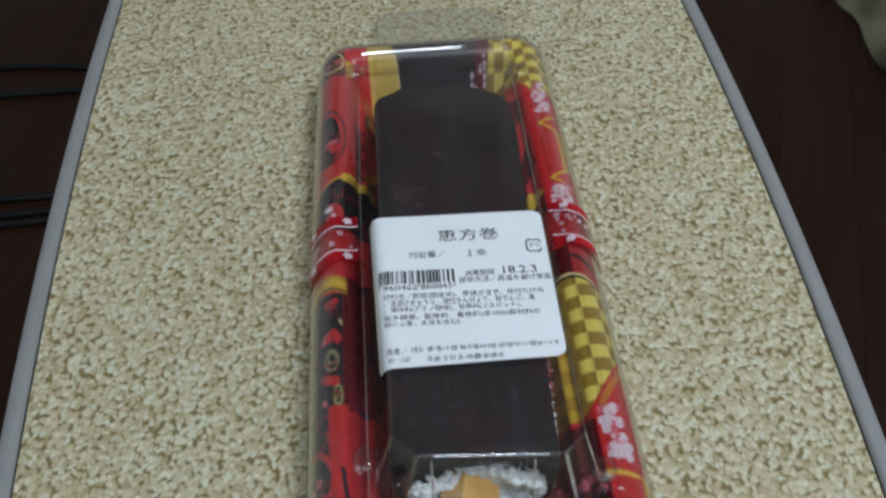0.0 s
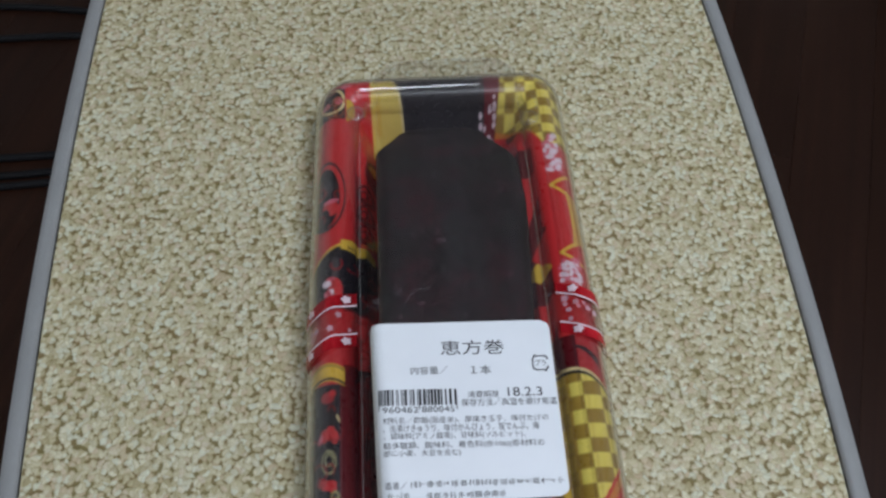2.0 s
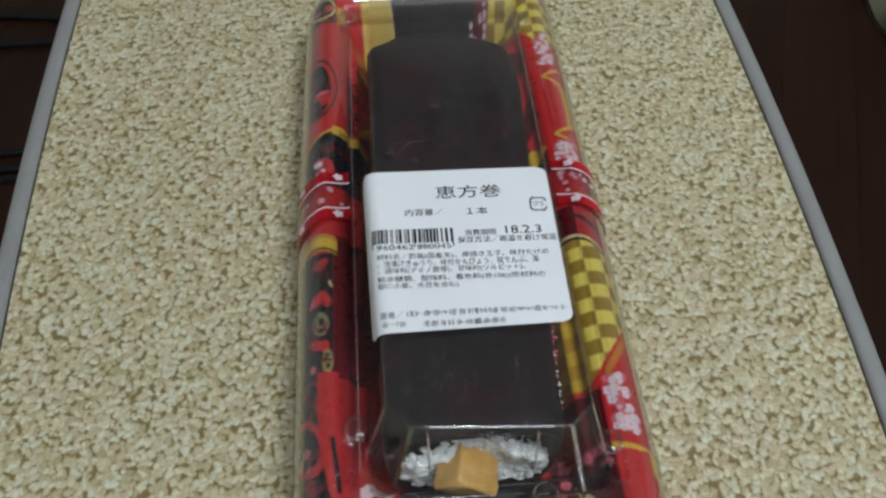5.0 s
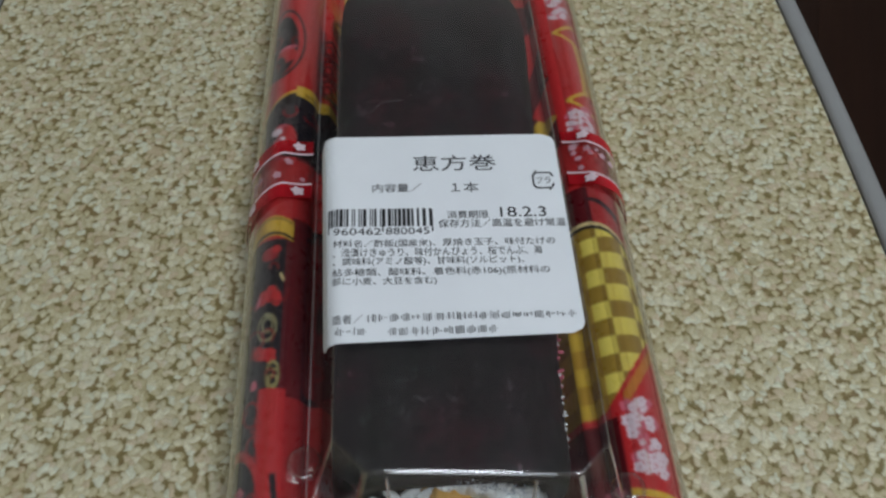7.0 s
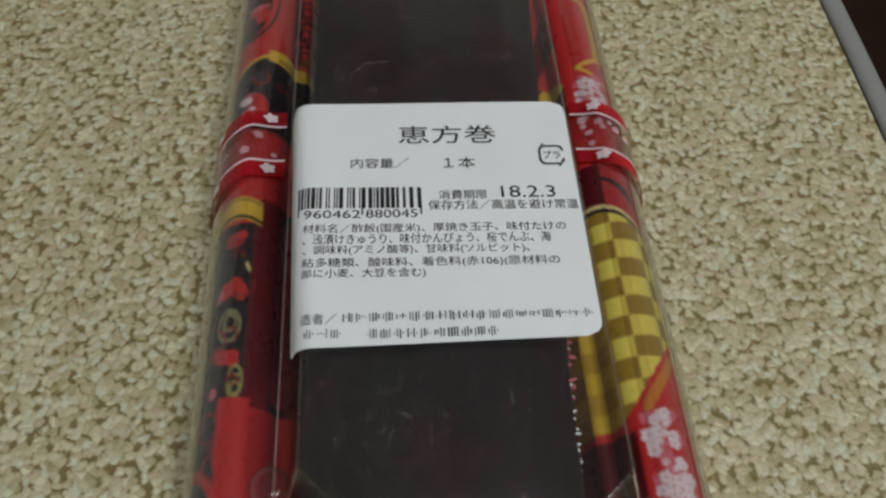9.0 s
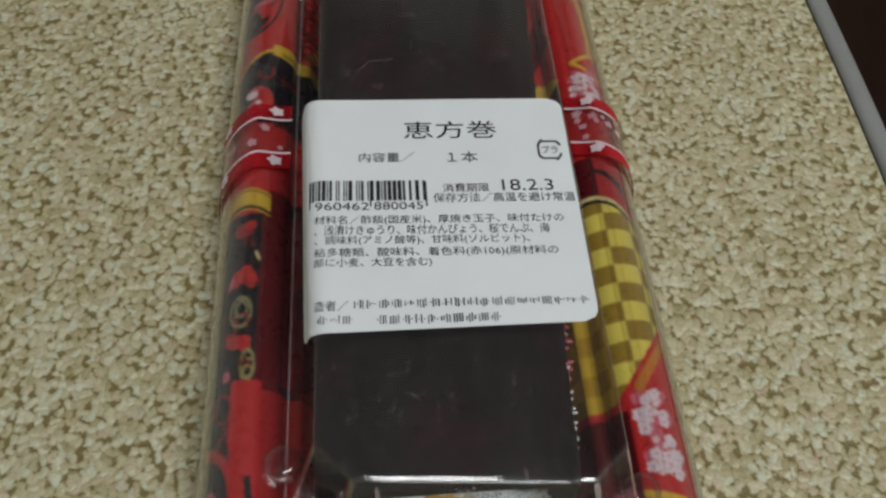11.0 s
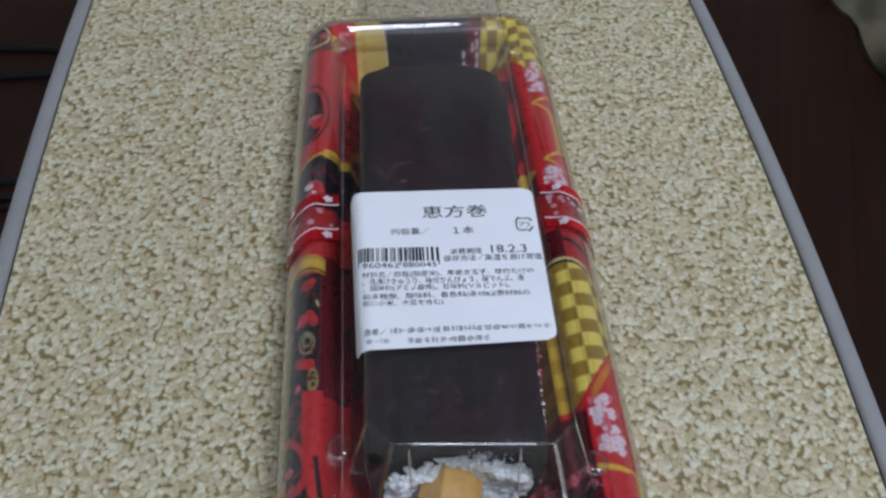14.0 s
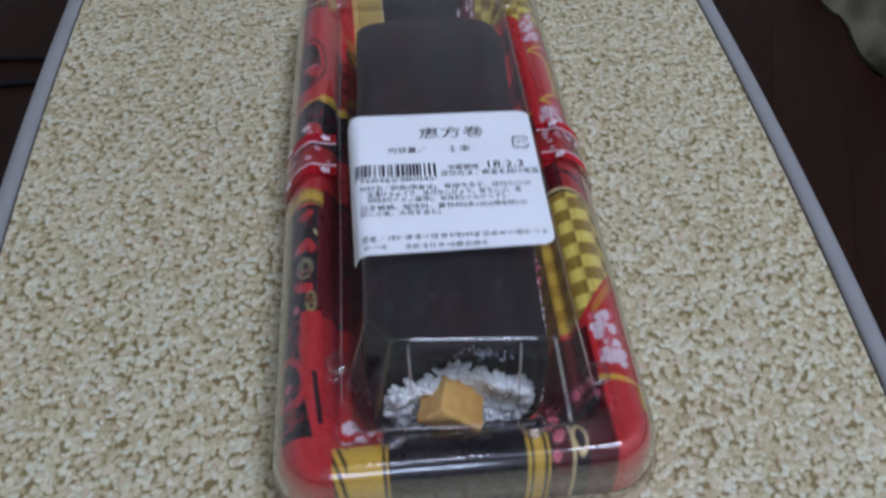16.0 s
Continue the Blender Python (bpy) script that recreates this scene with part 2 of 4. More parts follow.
# fold, edge and rib sheets: beige reflections and white glints put into tint and film
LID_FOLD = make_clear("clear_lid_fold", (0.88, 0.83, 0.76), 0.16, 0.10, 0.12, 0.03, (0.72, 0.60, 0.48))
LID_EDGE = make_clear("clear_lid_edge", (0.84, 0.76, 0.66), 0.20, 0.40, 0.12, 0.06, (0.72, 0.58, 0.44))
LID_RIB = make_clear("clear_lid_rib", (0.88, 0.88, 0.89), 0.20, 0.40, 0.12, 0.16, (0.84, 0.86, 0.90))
TAPE = make_clear("clear_tape", (0.93, 0.80, 0.80), 0.14, 0.06, 0.3)
TAPERED = make_clear("red_tape_print", (0.80, 0.16, 0.17), 0.16, 0.05, 0.4, 0.45, (0.62, 0.018, 0.030))
TAPEWHITE = make_plain("white_tape_print", (0.80, 0.66, 0.70), 0.3, 0.5, 0.1)
TAPEPALE = make_clear("pale_tape_print", (0.95, 0.75, 0.80), 0.2, 0.05, 0.2, 0.40, (0.85, 0.60, 0.68))
PAPER = make_plain("white_label_paper", (0.835, 0.87, 0.895), 0.45, 0.4, 0.02, 50.0, 0.0)
INK = make_plain("black_ink", (0.018, 0.018, 0.020), 0.5, 0.3, 0.2)
SCUFF = make_clear("pale_scuff", (0.97, 0.97, 0.96), 0.5, 0.05, 0.1, 0.13)
GLINTS = make_plain("glint_speck", (0.42, 0.46, 0.52), 0.25, 0.6, 0.2)
RICE = make_rice()
FLAKES = make_plain("pink_fish_flakes", (0.50, 0.13, 0.17), 0.7, 0.2, 0.3, 400.0)
EGG = make_egg()
CLOTH = make_cloth()
RUBBER = make_plain("black_cable_rubber", (0.006, 0.006, 0.007), 0.6, 0.2, 0.2)

# ---- mesh helpers ----


def mesh_ob(name, verts, faces, material, parent=None, smooth=True, label=""):
    me = bpy.data.meshes.new(name)
    me.from_pydata([tuple(v) for v in verts], [], [tuple(f) for f in faces])
    me.materials.append(material)
    me.polygons.foreach_set("use_smooth", [smooth] * len(me.polygons))
    me.update()
    ob = new(name, me)
    if parent:
        ob.parent = parent
    if label:
        tagged(ob, label)
    return ob


def part(name, bm, material, parent, label="", smooth=False):
    me = bpy.data.meshes.new(name)
    bmesh.ops.recalc_face_normals(bm, faces=bm.faces)
    bm.to_mesh(me)
    bm.free()
    me.materials.append(material)
    me.polygons.foreach_set("use_smooth", [smooth] * len(me.polygons))
    ob = new(name, me)
    if parent:
        ob.parent = parent
    if label:
        tagged(ob, label)
    return ob


def box_bm(size, at=(0, 0, 0), bevel=0.0, segs=2):
    bm = bmesh.new()
    bmesh.ops.create_cube(bm, size=1.0, matrix=Matrix.Translation(at) @ Matrix.Diagonal((*size, 1)))
    if bevel:
        bmesh.ops.bevel(bm, geom=list(bm.edges), offset=bevel, segments=segs, affect="EDGES", profile=0.5)
    return bm


def loft(rings, closed=True, cap_last=False, cap_first=False):
    """Faces between rings of equal length; returns vertices and faces."""
    n = len(rings[0])
    verts = [p for r in rings for p in r]
    faces = []
    for k in range(len(rings) - 1):
        for i in range(n if closed else n - 1):
            j = (i + 1) % n
            faces.append((k * n + i, k * n + j, (k + 1) * n + j, (k + 1) * n + i))
    if cap_last:
        faces.append(tuple((len(rings) - 1) * n + i for i in range(n)))
    if cap_first:
        faces.append(tuple(reversed(range(n))))
    return verts, faces


def rim_ring(hw, vf, vb, r, h, nu=24, nv=48, nc=8, cut=None, cx=0.0):
    """A rounded rectangle at height h: half-width hw, from vf to vb; cut=(cu, cv) gives straight chamfers in place of round corners."""
    cu, cv = cut or (r, r)
    pts = []
    corners = ((hw, vb, 0), (-hw, vb, 90), (-hw, vf, 180), (hw, vf, 270))
    sides = (nu, nv, nu, nv)
    for (x, y, a0), count in zip(corners, sides):
        sx, sy = (1 if x > 0 else -1), (1 if y == vb else -1)
        c = (x - sx * cu, y - sy * cv)
        arc = []
        for k in range(nc + 1):
            a = radians(a0 + 90 * k / nc)
            if cut:
                p0 = (x, c[1]) if a0 in (0, 180) else (c[0], y)
                p1 = (c[0], y) if a0 in (0, 180) else (x, c[1])
                q0 = (x, c[1] - sy * 0.0006) if a0 in (0, 180) else (c[0] - sx * 0.0006, y)
                q1 = (c[0] - sx * 0.0006, y) if a0 in (0, 180) else (x, c[1] - sy * 0.0006)
                ux, uy = p1[0] - p0[0], p1[1] - p0[1]
                ul = math.hypot(ux, uy)
                ux, uy = ux / ul * 0.0006, uy / ul * 0.0006
                half = nc // 2
                if k < half:
                    f, e0, e1, e2 = k / (half - 1), q0, p0, (p0[0] + ux, p0[1] + uy)
                elif k == half:
                    f, e0, e1, e2 = 0.5, p0, ((p0[0] + p1[0]) / 2, (p0[1] + p1[1]) / 2), p1
                else:
                    f, e0, e1, e2 = (k - half - 1) / (half - 1), (p1[0] - ux, p1[1] - uy), p1, q1
                arc.append(tuple(e0[j] * (1 - f) ** 2 + 2 * e1[j] * f * (1 - f) + e2[j] * f * f for j in (0, 1)))
            else:
                arc.append((c[0] + cu * math.cos(a), c[1] + cv * math.sin(a)))
        pts.append((arc, count))
    out = []
    for k, (arc, count) in enumerate(pts):
        out += arc
        nxt = pts[(k + 1) % 4][0][0]
        last = arc[-1]
        for i in range(1, count):
            f = i / count
            out.append((last[0] + (nxt[0] - last[0]) * f, last[1] + (nxt[1] - last[1]) * f))
    return [(x + cx, y, h) for x, y in out]


# ---- the room ----
def make_room():
    x0, x1, y0, y1, top = -1.556, 2.0, SOUTH, 2.2, 2.35
    th = 0.1
    walls = (("wall_north", (x0 - th, y1, x1 + th, y1 + th)),              ("wall_west", (x0 - th, y0, x0, y1)), ("wall_east", (x1, y0, x1 + th, y1)))
    for name, (a, b, c, d) in walls:
        ob = part(name, box_bm((c - a, d - b, top), ((a + c) / 2, (b + d) / 2, top / 2)), PLASTER, None)
        ob.matrix_basis = ROOM_TURN
        tagged(ob, "plain off-white papered wall", "wall", kind="structure")
    # the south wall, with the window's opening
    a, b, c, d = WINDOW
    bm = bmesh.new()
    for p, q, lo, hi in ((x0 - th, a, 0, top), (b, x1 + th, 0, top), (a, b, 0, c), (a, b, d, top)):
        bmesh.ops.create_cube(bm, size=1.0, matrix=Matrix.Translation(((p + q) / 2, y0 - th / 2, (lo + hi) / 2)) @ Matrix.Diagonal((q - p, th, hi - lo, 1)))
    ob = part("wall_south", bm, PLASTER, None)
    ob.matrix_basis = ROOM_TURN
    tagged(ob, "plain off-white papered wall", "wall", kind="structure")
    win = new("window_1")
    win.matrix_basis = ROOM_TURN
    tagged(win, "white-framed window with two panes", "window", kind="structure")
    for p, q, lo, hi in ((a, a + 0.04, c, d), (b - 0.04, b, c, d), (a + 0.04, b - 0.04, c, c + 0.04), (a + 0.04, b - 0.04, d - 0.04, d), ((a + b) / 2 - 0.02, (a + b) / 2 + 0.02, c + 0.04, d - 0.04)):
        part("window_frame", box_bm((q - p, 0.05, hi - lo), ((p + q) / 2, y0 - th + 0.03, (lo + hi) / 2), 0.003), LAMPBODY, win)
    part("window_backing", box_bm((b - a, 0.006, d - c), ((a + b) / 2, y0 - th - 0.004, (c + d) / 2)), LAMPBODY, win, "pale blind behind the panes")
    ob = part("ceiling", box_bm((x1 - x0 + 2 * th, y1 - y0 + 2 * th, 0.08), ((x0 + x1) / 2, (y0 + y1) / 2, top + 0.04)), CEILING, None)
    ob.matrix_basis = ROOM_TURN
    tagged(ob, "plain pale board ceiling", "ceiling", kind="structure")
    floor = part("floor", box_bm((x1 - x0, y1 - y0, 0.04), ((x0 + x1) / 2, (y0 + y1) / 2, -0.0245)), SUBFLOOR, None)
    floor.matrix_basis = ROOM_TURN
    tagged(floor, "dark brown wooden floor boards", "floor", kind="structure")
    return floor, (x0, x1, y0, y1)


FLOOR, ROOM = make_room()

lamp = new("ceiling_lamp")
lamp.location = LAMP_AT
tagged(lamp, "flat white square ceiling lamp, lit", "lamp")
part("lamp_body", box_bm((0.72, 0.72, 0.07), (0, 0, 0.04), 0.012), LAMPBODY, lamp)
spot = new("ceiling_lamp")
spot.location = SPOT_AT
tagged(spot, "small flat white ceiling lamp, lit", "lamp")
part("lamp_body", box_bm((0.38, 0.38, 0.06), (0, 0, 0.035), 0.010), LAMPBODY, spot)

# ---- the low table ----
TABLE_AT, TABLE_TURN, TABLE_HALF = (-0.0168, 0.33), 3.5, 0.36


def table_outline(inset, n=72):
    """The tabletop's outline: long sides that bow outwards, rounded ends."""
    def side(q):
        return 0.1560 - 0.0365 * q - 0.20 * q * q
    pts, r = [], 0.035
    half = TABLE_HALF
    far_end, near_end = side(half - r), side(r - half)
    for k in range(n + 1):
        q = -half + r + (2 * half - 2 * r) * k / n
        pts.append((side(q) - inset, q))
    for k in range(1, 13):
        a = radians(90 * k / 12)
        pts.append((far_end - r + (r - inset) * math.cos(a), half - r + (r - inset) * math.sin(a)))
    right = pts
    upper = [(-x, y) for x, y in reversed(right)]
    low_r = [(near_end - r + (r - inset) * math.cos(radians(90 * k / 12)), -half + r - (r - inset) * math.sin(radians(90 * k / 12))) for k in range(12, 0, -1)]
    low_l = [(-x, y) for x, y in reversed(low_r)]
    return right + upper + low_l + low_r


def make_table():
    table = new("low_table")
    table.matrix_basis = pose(TABLE_AT[0], TABLE_AT[1], 0, 0, 0, TABLE_TURN)
    tagged(table, "low table with speckled cream stone-print top and grey edging", "table")
    z = TOP
    rings = [[(x, y, h) for x, y in table_outline(i)] for i, h in ((0.0084, z - 0.020), (0.0082, z - 0.0012), (0.0084, z - 0.0002), (0.0089, z))]
    v, f = loft(rings, cap_last=True, cap_first=True)
    top = mesh_ob("tabletop", v, f, STONE, table, False, "cream and brown stone-chip laminate")
    prof = ((0.0077, z - 0.0004), (0.0074, z + 0.0006), (0.0062, z + 0.0012), (0.0040, z + 0.0012), (0.0012, z + 0.0004), (0.0002, z - 0.0016),
            (0.0, z - 0.006), (0.0, z - 0.016), (0.0014, z - 0.0205), (0.004, z - 0.022), (0.0080, z - 0.022))
    rings = [[(x, y, h) for x, y in table_outline(i)] for i, h in prof]
    v, f = loft(rings)
    mesh_ob("edge_trim", v, f, TRIM, table, True, "smooth grey plastic edging")
    for sx in (-1, 1):
        for sy in (-1, 1):
            bm = bmesh.new()
            bmesh.ops.create_cone(bm, segments=20, radius1=0.011, radius2=0.011, depth=z - 0.021, cap_ends=True,
                                  matrix=Matrix.Translation((sx * 0.085, sy * 0.27, (z - 0.021) / 2)))
            part("leg", bm, STEEL, table, "", True)
    return table


make_table()

# ---- the food container: frame of its own, u across, v along, h over the tabletop ----
BOX = pose(0.0043, 0.1725, TOP, 0, 0, 3.0)


def print_colors(u, v):
    """The colours of the tray's festive print at u, v (millimetres)."""
    rng = np.random.RandomState(4)
    red, dark, black = (0.55, 0.030, 0.032), (0.10, 0.007, 0.011), (0.012, 0.010, 0.014)
    gold, brown, white, pink = (0.70, 0.47, 0.050), (0.34, 0.225, 0.035), (0.80, 0.68, 0.74), (0.66, 0.16, 0.22)
    bright, cream = (0.78, 0.66, 0.13), (0.75, 0.62, 0.30)
    col = np.empty((len(u), 3))
    col[:] = red

    def fill(mask, c):
        col[mask] = c

    def ell(cu, cv, ru, rv, turn=0.0):
        a = radians(turn)
        x, y = u - cu, v - cv
        xr, yr = x * math.cos(a) + y * math.sin(a), -x * math.sin(a) + y * math.cos(a)
        return (xr / ru) ** 2 + (yr / rv) ** 2

    def band(cu, cv, ru, rv, c, w=0.12, turn=0.0):
        e = np.sqrt(ell(cu, cv, ru, rv, turn))
        fill(np.abs(e - 1) < w, c)

    def flowers(u0, u1, v0, v1, count, c=white, size=(0.7, 1.5)):
        for _ in range(count):
            cu, cv = rng.uniform(u0, u1), rng.uniform(v0, v1)
            s = rng.uniform(*size)
            for k in range(5):
                a = 2 * math.pi * (k + rng.uniform(-0.1, 0.1)) / 5
                fill(ell(cu + s * 0.72 * math.cos(a), cv + s * 0.72 * math.sin(a), 0.52 * s, 0.52 * s) < 1, c)
            fill(ell(cu, cv, 0.2 * s, 0.2 * s) < 1, (0.42, 0.05, 0.12))

    def curls(u0, u1, v0, v1, count, c):
        for _ in range(count):
            cu, cv, r = rng.uniform(u0, u1), rng.uniform(v0, v1), rng.uniform(0.9, 2.2)
            e = np.sqrt(ell(cu, cv, r, r * 1.25, rng.uniform(-40, 40)))
            a = np.arctan2(v - cv, u - cu) + rng.uniform(-3, 3)
            fill((np.abs(e - 1 + 0.12 * np.sin(a)) < 0.22 / r) & (np.cos(a) < 0.55), c)

    def checker(mask, u0, v0, step, wide):
        """Gold checks; the outermost column is wide, as it goes down over the rounded side."""
        col_no = np.where(u < u0, np.floor((u - u0) / step), np.where(u < u0 + wide, 0, 1))
        a = (col_no + np.floor((v - v0) / step)) % 2 < 1
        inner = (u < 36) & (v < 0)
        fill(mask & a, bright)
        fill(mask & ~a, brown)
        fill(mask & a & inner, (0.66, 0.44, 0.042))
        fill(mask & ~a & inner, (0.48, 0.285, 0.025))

    swirl = np.sin(u * 0.42 + 1.7 * np.sin(v * 0.11)) + np.sin(v * 0.23 + 0.9 * np.sin(u * 0.3))
    # inner parts of the long sides: dark red with black patches
    fill((np.abs(u) < 35) & (swirl > 0.5), dark)
    # left slope kept mostly dark: the roll's shade painted over dark print
    fill((u < -28) & (u > -36) & (v < 22) & (v > -75) & (swirl > -0.6), dark)
    fill((u > -37) & (u < -26) & (v < 20) & (v > -72), dark)
    fill((u > -37) & (u < -26) & (v < 20) & (v > -72) & (swirl > 0.2), (0.035, 0.006, 0.010))
    fill((u > -36.5) & (u < -34.5) & (v < 60) & (v > -70) & (swirl < 0.9), (0.26, 0.012, 0.016))
    fill((u > -40) & (u < -26) & (v <= -72), (0.44, 0.024, 0.026))
    fill((u > -40.3) & (u < -37) & (v < 20) & (v > -72), (0.16, 0.010, 0.014))
    for cv in (34, 43, 52):
        band(-33, cv, 2.8, 3.8, dark, 0.2)
        band(-33.5, cv - 0.5, 1.3, 1.8, dark, 0.3)
    fill((u > 26) & (u < 36) & (v < 30) & (v > 2) & (swirl > 0.0), dark)
    # left side
    fill((u < -40.5) & (v > 83) & (v < 99), black)
    band(-46, 92, 5, 6, cream, 0.10)
    flowers(-50, -43, 84, 98, 3, pink)
    fill(ell(-44, 108, 8, 9) < 1, red)
    flowers(-42, -36, 98, 112, 4, pink)
    fill(ell(-48, 46, 6.0, 13.5) < 1, black)
    band(-47.5, 47, 7.4, 15.0, black, 0.045)
    fill(ell(-45.6, 41.0, 3.4, 3.2) < 1, red)
    fill(ell(-48.0, 38.5, 2.2, 2.6) < 1, black)
    fill(ell(-45.5, 44.2, 3.2, 0.9, 8) < 1, pink)
    fill(ell(-46.6, 50.5, 2.4, 3.4) < 1, (0.05, 0.045, 0.05))
    # thin gold arc with black under it, thickening to a gold leaf on the ridge's inner side
    arc = v - (25.8 - 0.060 * np.clip(-38.5 - u, 0, 20) ** 1.9)
    fill((u < -29) & (arc < 0) & (v > 0), black)
    fill((u < -40) & (np.abs(arc) < 0.55), gold)
    fill((u > -41.5) & (u < -30) & (np.abs(v - 25.6) < 2.4 - 0.10 * np.abs(u + 37)), gold)
    fill((u > -39) & (u < -36) & (np.abs(v - 24.6) < 0.6), brown)
    fill((u > -44.5) & (u < -42.2) & (v > 10) & (v < 20), (0.06, 0.055, 0.06))
    fill(ell(-43.2, 6.8, 2.6, 5.0) < 1, red)
    fill(ell(-46.4, 9.6, 1.7, 1.5) < 1, white)
    fill(ell(-44.9, 11.4, 1.6, 0.8) < 1, pink)
    flowers(-47.5, -44, 3, 7, 3, white, (0.6, 1.0))
    flowers(-50, -42, -2, 6, 5, pink)
    fill((u < -30) & (v < -1) & (v > -21), red)
    fill((u < -40) & (v < -28) & (v > -71), (0.13, 0.009, 0.013))
    fill((u < -41.6) & (v < -28) & (v > -71), black)
    bow = v + 0.055 * (u + 46) ** 2
    fill((u < -40) & (np.abs(bow + 23.6) < 3.2), gold)
    fill((u < -40) & (np.abs(bow + 21.2) < 0.35), brown)
    fill((u < -40) & (np.abs(bow + 25.9) < 0.45), black)
    full, u = u, np.where((u < -40) & (v < -28), -45.4 + (u + 45.4) * 1.28, u)
    fill(ell(-46.0, -32.6, 3.0, 2.0) < 1, (0.34, 0.02, 0.025))
    fill(ell(-43.8, -31.2, 1.6, 1.2) < 1, red)
    fill(ell(-41.4, -39.6, 0.45, 1.5, 25) < 1, cream)
    for du, dv, ru, rv in ((0, 0, 2.4, 1.9), (-2.4, -0.4, 1.7, 2.2), (2.2, -0.9, 1.6, 2.2), (0.4, 1.6, 1.8, 1.3)):
        fill(ell(-44.9 + du, -45.0 + dv, ru, rv) < 1, red)
    fill(ell(-48.9, -46.2, 0.8, 1.8, -20) < 1, pink)
    band(-45.3, -53.9, 3.0, 3.6, (0.34, 0.33, 0.17), 0.10)
    band(-45.1, -53.2, 1.7, 1.9, (0.30, 0.30, 0.16), 0.20)
    fill(ell(-46.6, -55.0, 0.8, 0.5) < 1, (0.36, 0.35, 0.20))
    for du, dv, ru, rv in ((0, 0, 3.4, 1.5), (-2.6, 0.8, 1.8, 1.7), (1.8, -1.2, 1.6, 1.0)):
        fill(ell(-45.2 + du, -61.2 + dv, ru, rv, 10) < 1, red)
    band(-42.6, -66.6, 1.9, 3.4, (0.34, 0.31, 0.12), 0.14)
    band(-42.4, -68.0, 1.2, 1.3, (0.34, 0.31, 0.12), 0.28)
    fill((np.abs(u + 42.6) < 1.4) & (np.abs(v + 65.2) < 0.35), (0.34, 0.31, 0.12))
    fill(ell(-48.4, -68.7, 1.2, 1.3) < 1, pink)
    u = full
    fill((u < -40) & (v < -70) & (v > -118), red)
    fill((u < -33) & (v < -104) & (v > -118), red)
    fill((u < -46.3 + 0.0035 * (v + 74) ** 2 * (v < -84)) & (v < -70) & (v > -110), black)
    band(-50, -92, 5.0, 8.0, red, 0.16, 20)
    flowers(-52, -47, -112, -88, 4, pink)
    fill(np.abs(u + 41.2 + 0.12 * (v + 96)) < np.where((v < -90) & (v > -106), 0.7, 0), black)
    curls(-51, -42, -70, -30, 7, (0.26, 0.016, 0.018))
    curls(-51, -46, -110, -74, 12, (0.38, 0.018, 0.02))
    curls(-51, -42, 36, 66, 5, (0.34, 0.02, 0.022))
    curls(-51, -42, 2, 20, 4, (0.36, 0.02, 0.022))
    curls(-51, -42, 84, 99, 9, (0.40, 0.12, 0.05))
    curls(-38, -29, -70, 20, 26, (0.24, 0.012, 0.016))
    # front end
    fill((v < -100) & (u > -24) & (u < 30), black)
    fill((u > -37) & (u < -22.4) & (v < -113), gold)
    fill((u > -37) & (u < -33) & (v < -113) & (np.sin(u * 2.6 + v) > 0.3), black)
    fill((u > -24) & (u < -23.2) & (v < -113), black)
    flowers(-34, -25, -111, -103, 14, white, (0.9, 1.7))
    fill((u > 13.6) & (u < 19.6) & (v < -111), gold)
    fill((np.abs(u - 14.9) < 0.35) & (v < -111), black)
    fill((np.abs(u - 18.4) < 0.4) & (v < -111), black)
    fill((u > 20.5) & (u < 25) & (v < -106), dark)
    flowers(20, 26, -122, -100, 6, pink)
    fill((u > 25.0) & (u < 31) & (v < -108), black)
    band(28, -116, 1.6, 4.2, cream, 0.2)
    fill((np.abs(u - 25.8) < 0.35) & (v < -108), cream)
    fill((np.abs(u - 30.4) < 0.35) & (v < -108), cream)
    # right side, from the far end
    low = 84.5 - 0.075 * np.clip(u - 24, 0, 30) ** 2 * (u < 40) - (u >= 40) * 19.2
    ck = (u > 23.2 + 0.14 * np.clip(v - 84, 0, 20)) & (v < 112) & (v > low)
    checker(ck, 40.0, 80.4, 4.3, 5.5)
    edge = np.abs(v - low)
    fill((u > 23.2) & (v < 110) & (edge < 0.7), (0.55, 0.20, 0.03))
    flowers(39.5, 46, 53, 71.5, 22, pink, (0.7, 1.2))
    flowers(39.5, 46, 53, 71.5, 34, white, (0.5, 1.1))
    # red bar with a gold outline that runs to a notched tip at each end
    for vc, up in ((46.5, 1), (17.2, -1)):
        tip = np.abs(v - vc) - 0.62 * np.clip(u - 39.8, 0, 9)
        fill((u > 39.4) & (np.abs(tip) < 0.75) & (np.abs(v - vc) < 5), gold)
        fill((u > 41.0) & (tip < -1.2), red)
    fill((np.abs(u - 46.6 + 0.006 * (v - 32) ** 2) < 0.7) & (v < 44) & (v > 20), gold)
    fill((u > 47.6 - 0.006 * (v - 32) ** 2) & (v < 42) & (v > 22), (0.62, 0.36, 0.06))
    flowers(38.5, 46, 3.5, 14, 18, pink, (0.7, 1.2))
    flowers(38.5, 46, 3.5, 14, 32, white, (0.5, 1.0))
    fill((u > 22) & (u < 36) & (v < 24) & (v > 8) & ((np.abs(u - 32) / 4.5 + np.abs(v - 13) / 4.5) < 1), gold)
    fill((u > 29) & (u < 40) & (v < -15) & (v > -28), dark)
    fill((u >= 40) & (v < -15) & (v > -34), (0.42, 0.022, 0.026))
    over = np.clip(u - 39.5, 0, 10)
    fill((over > 0) & (np.abs(v + 19.4 + 0.20 * over ** 1.6) < 0.45 + 0.14 * over) & (u < 47.5), black)
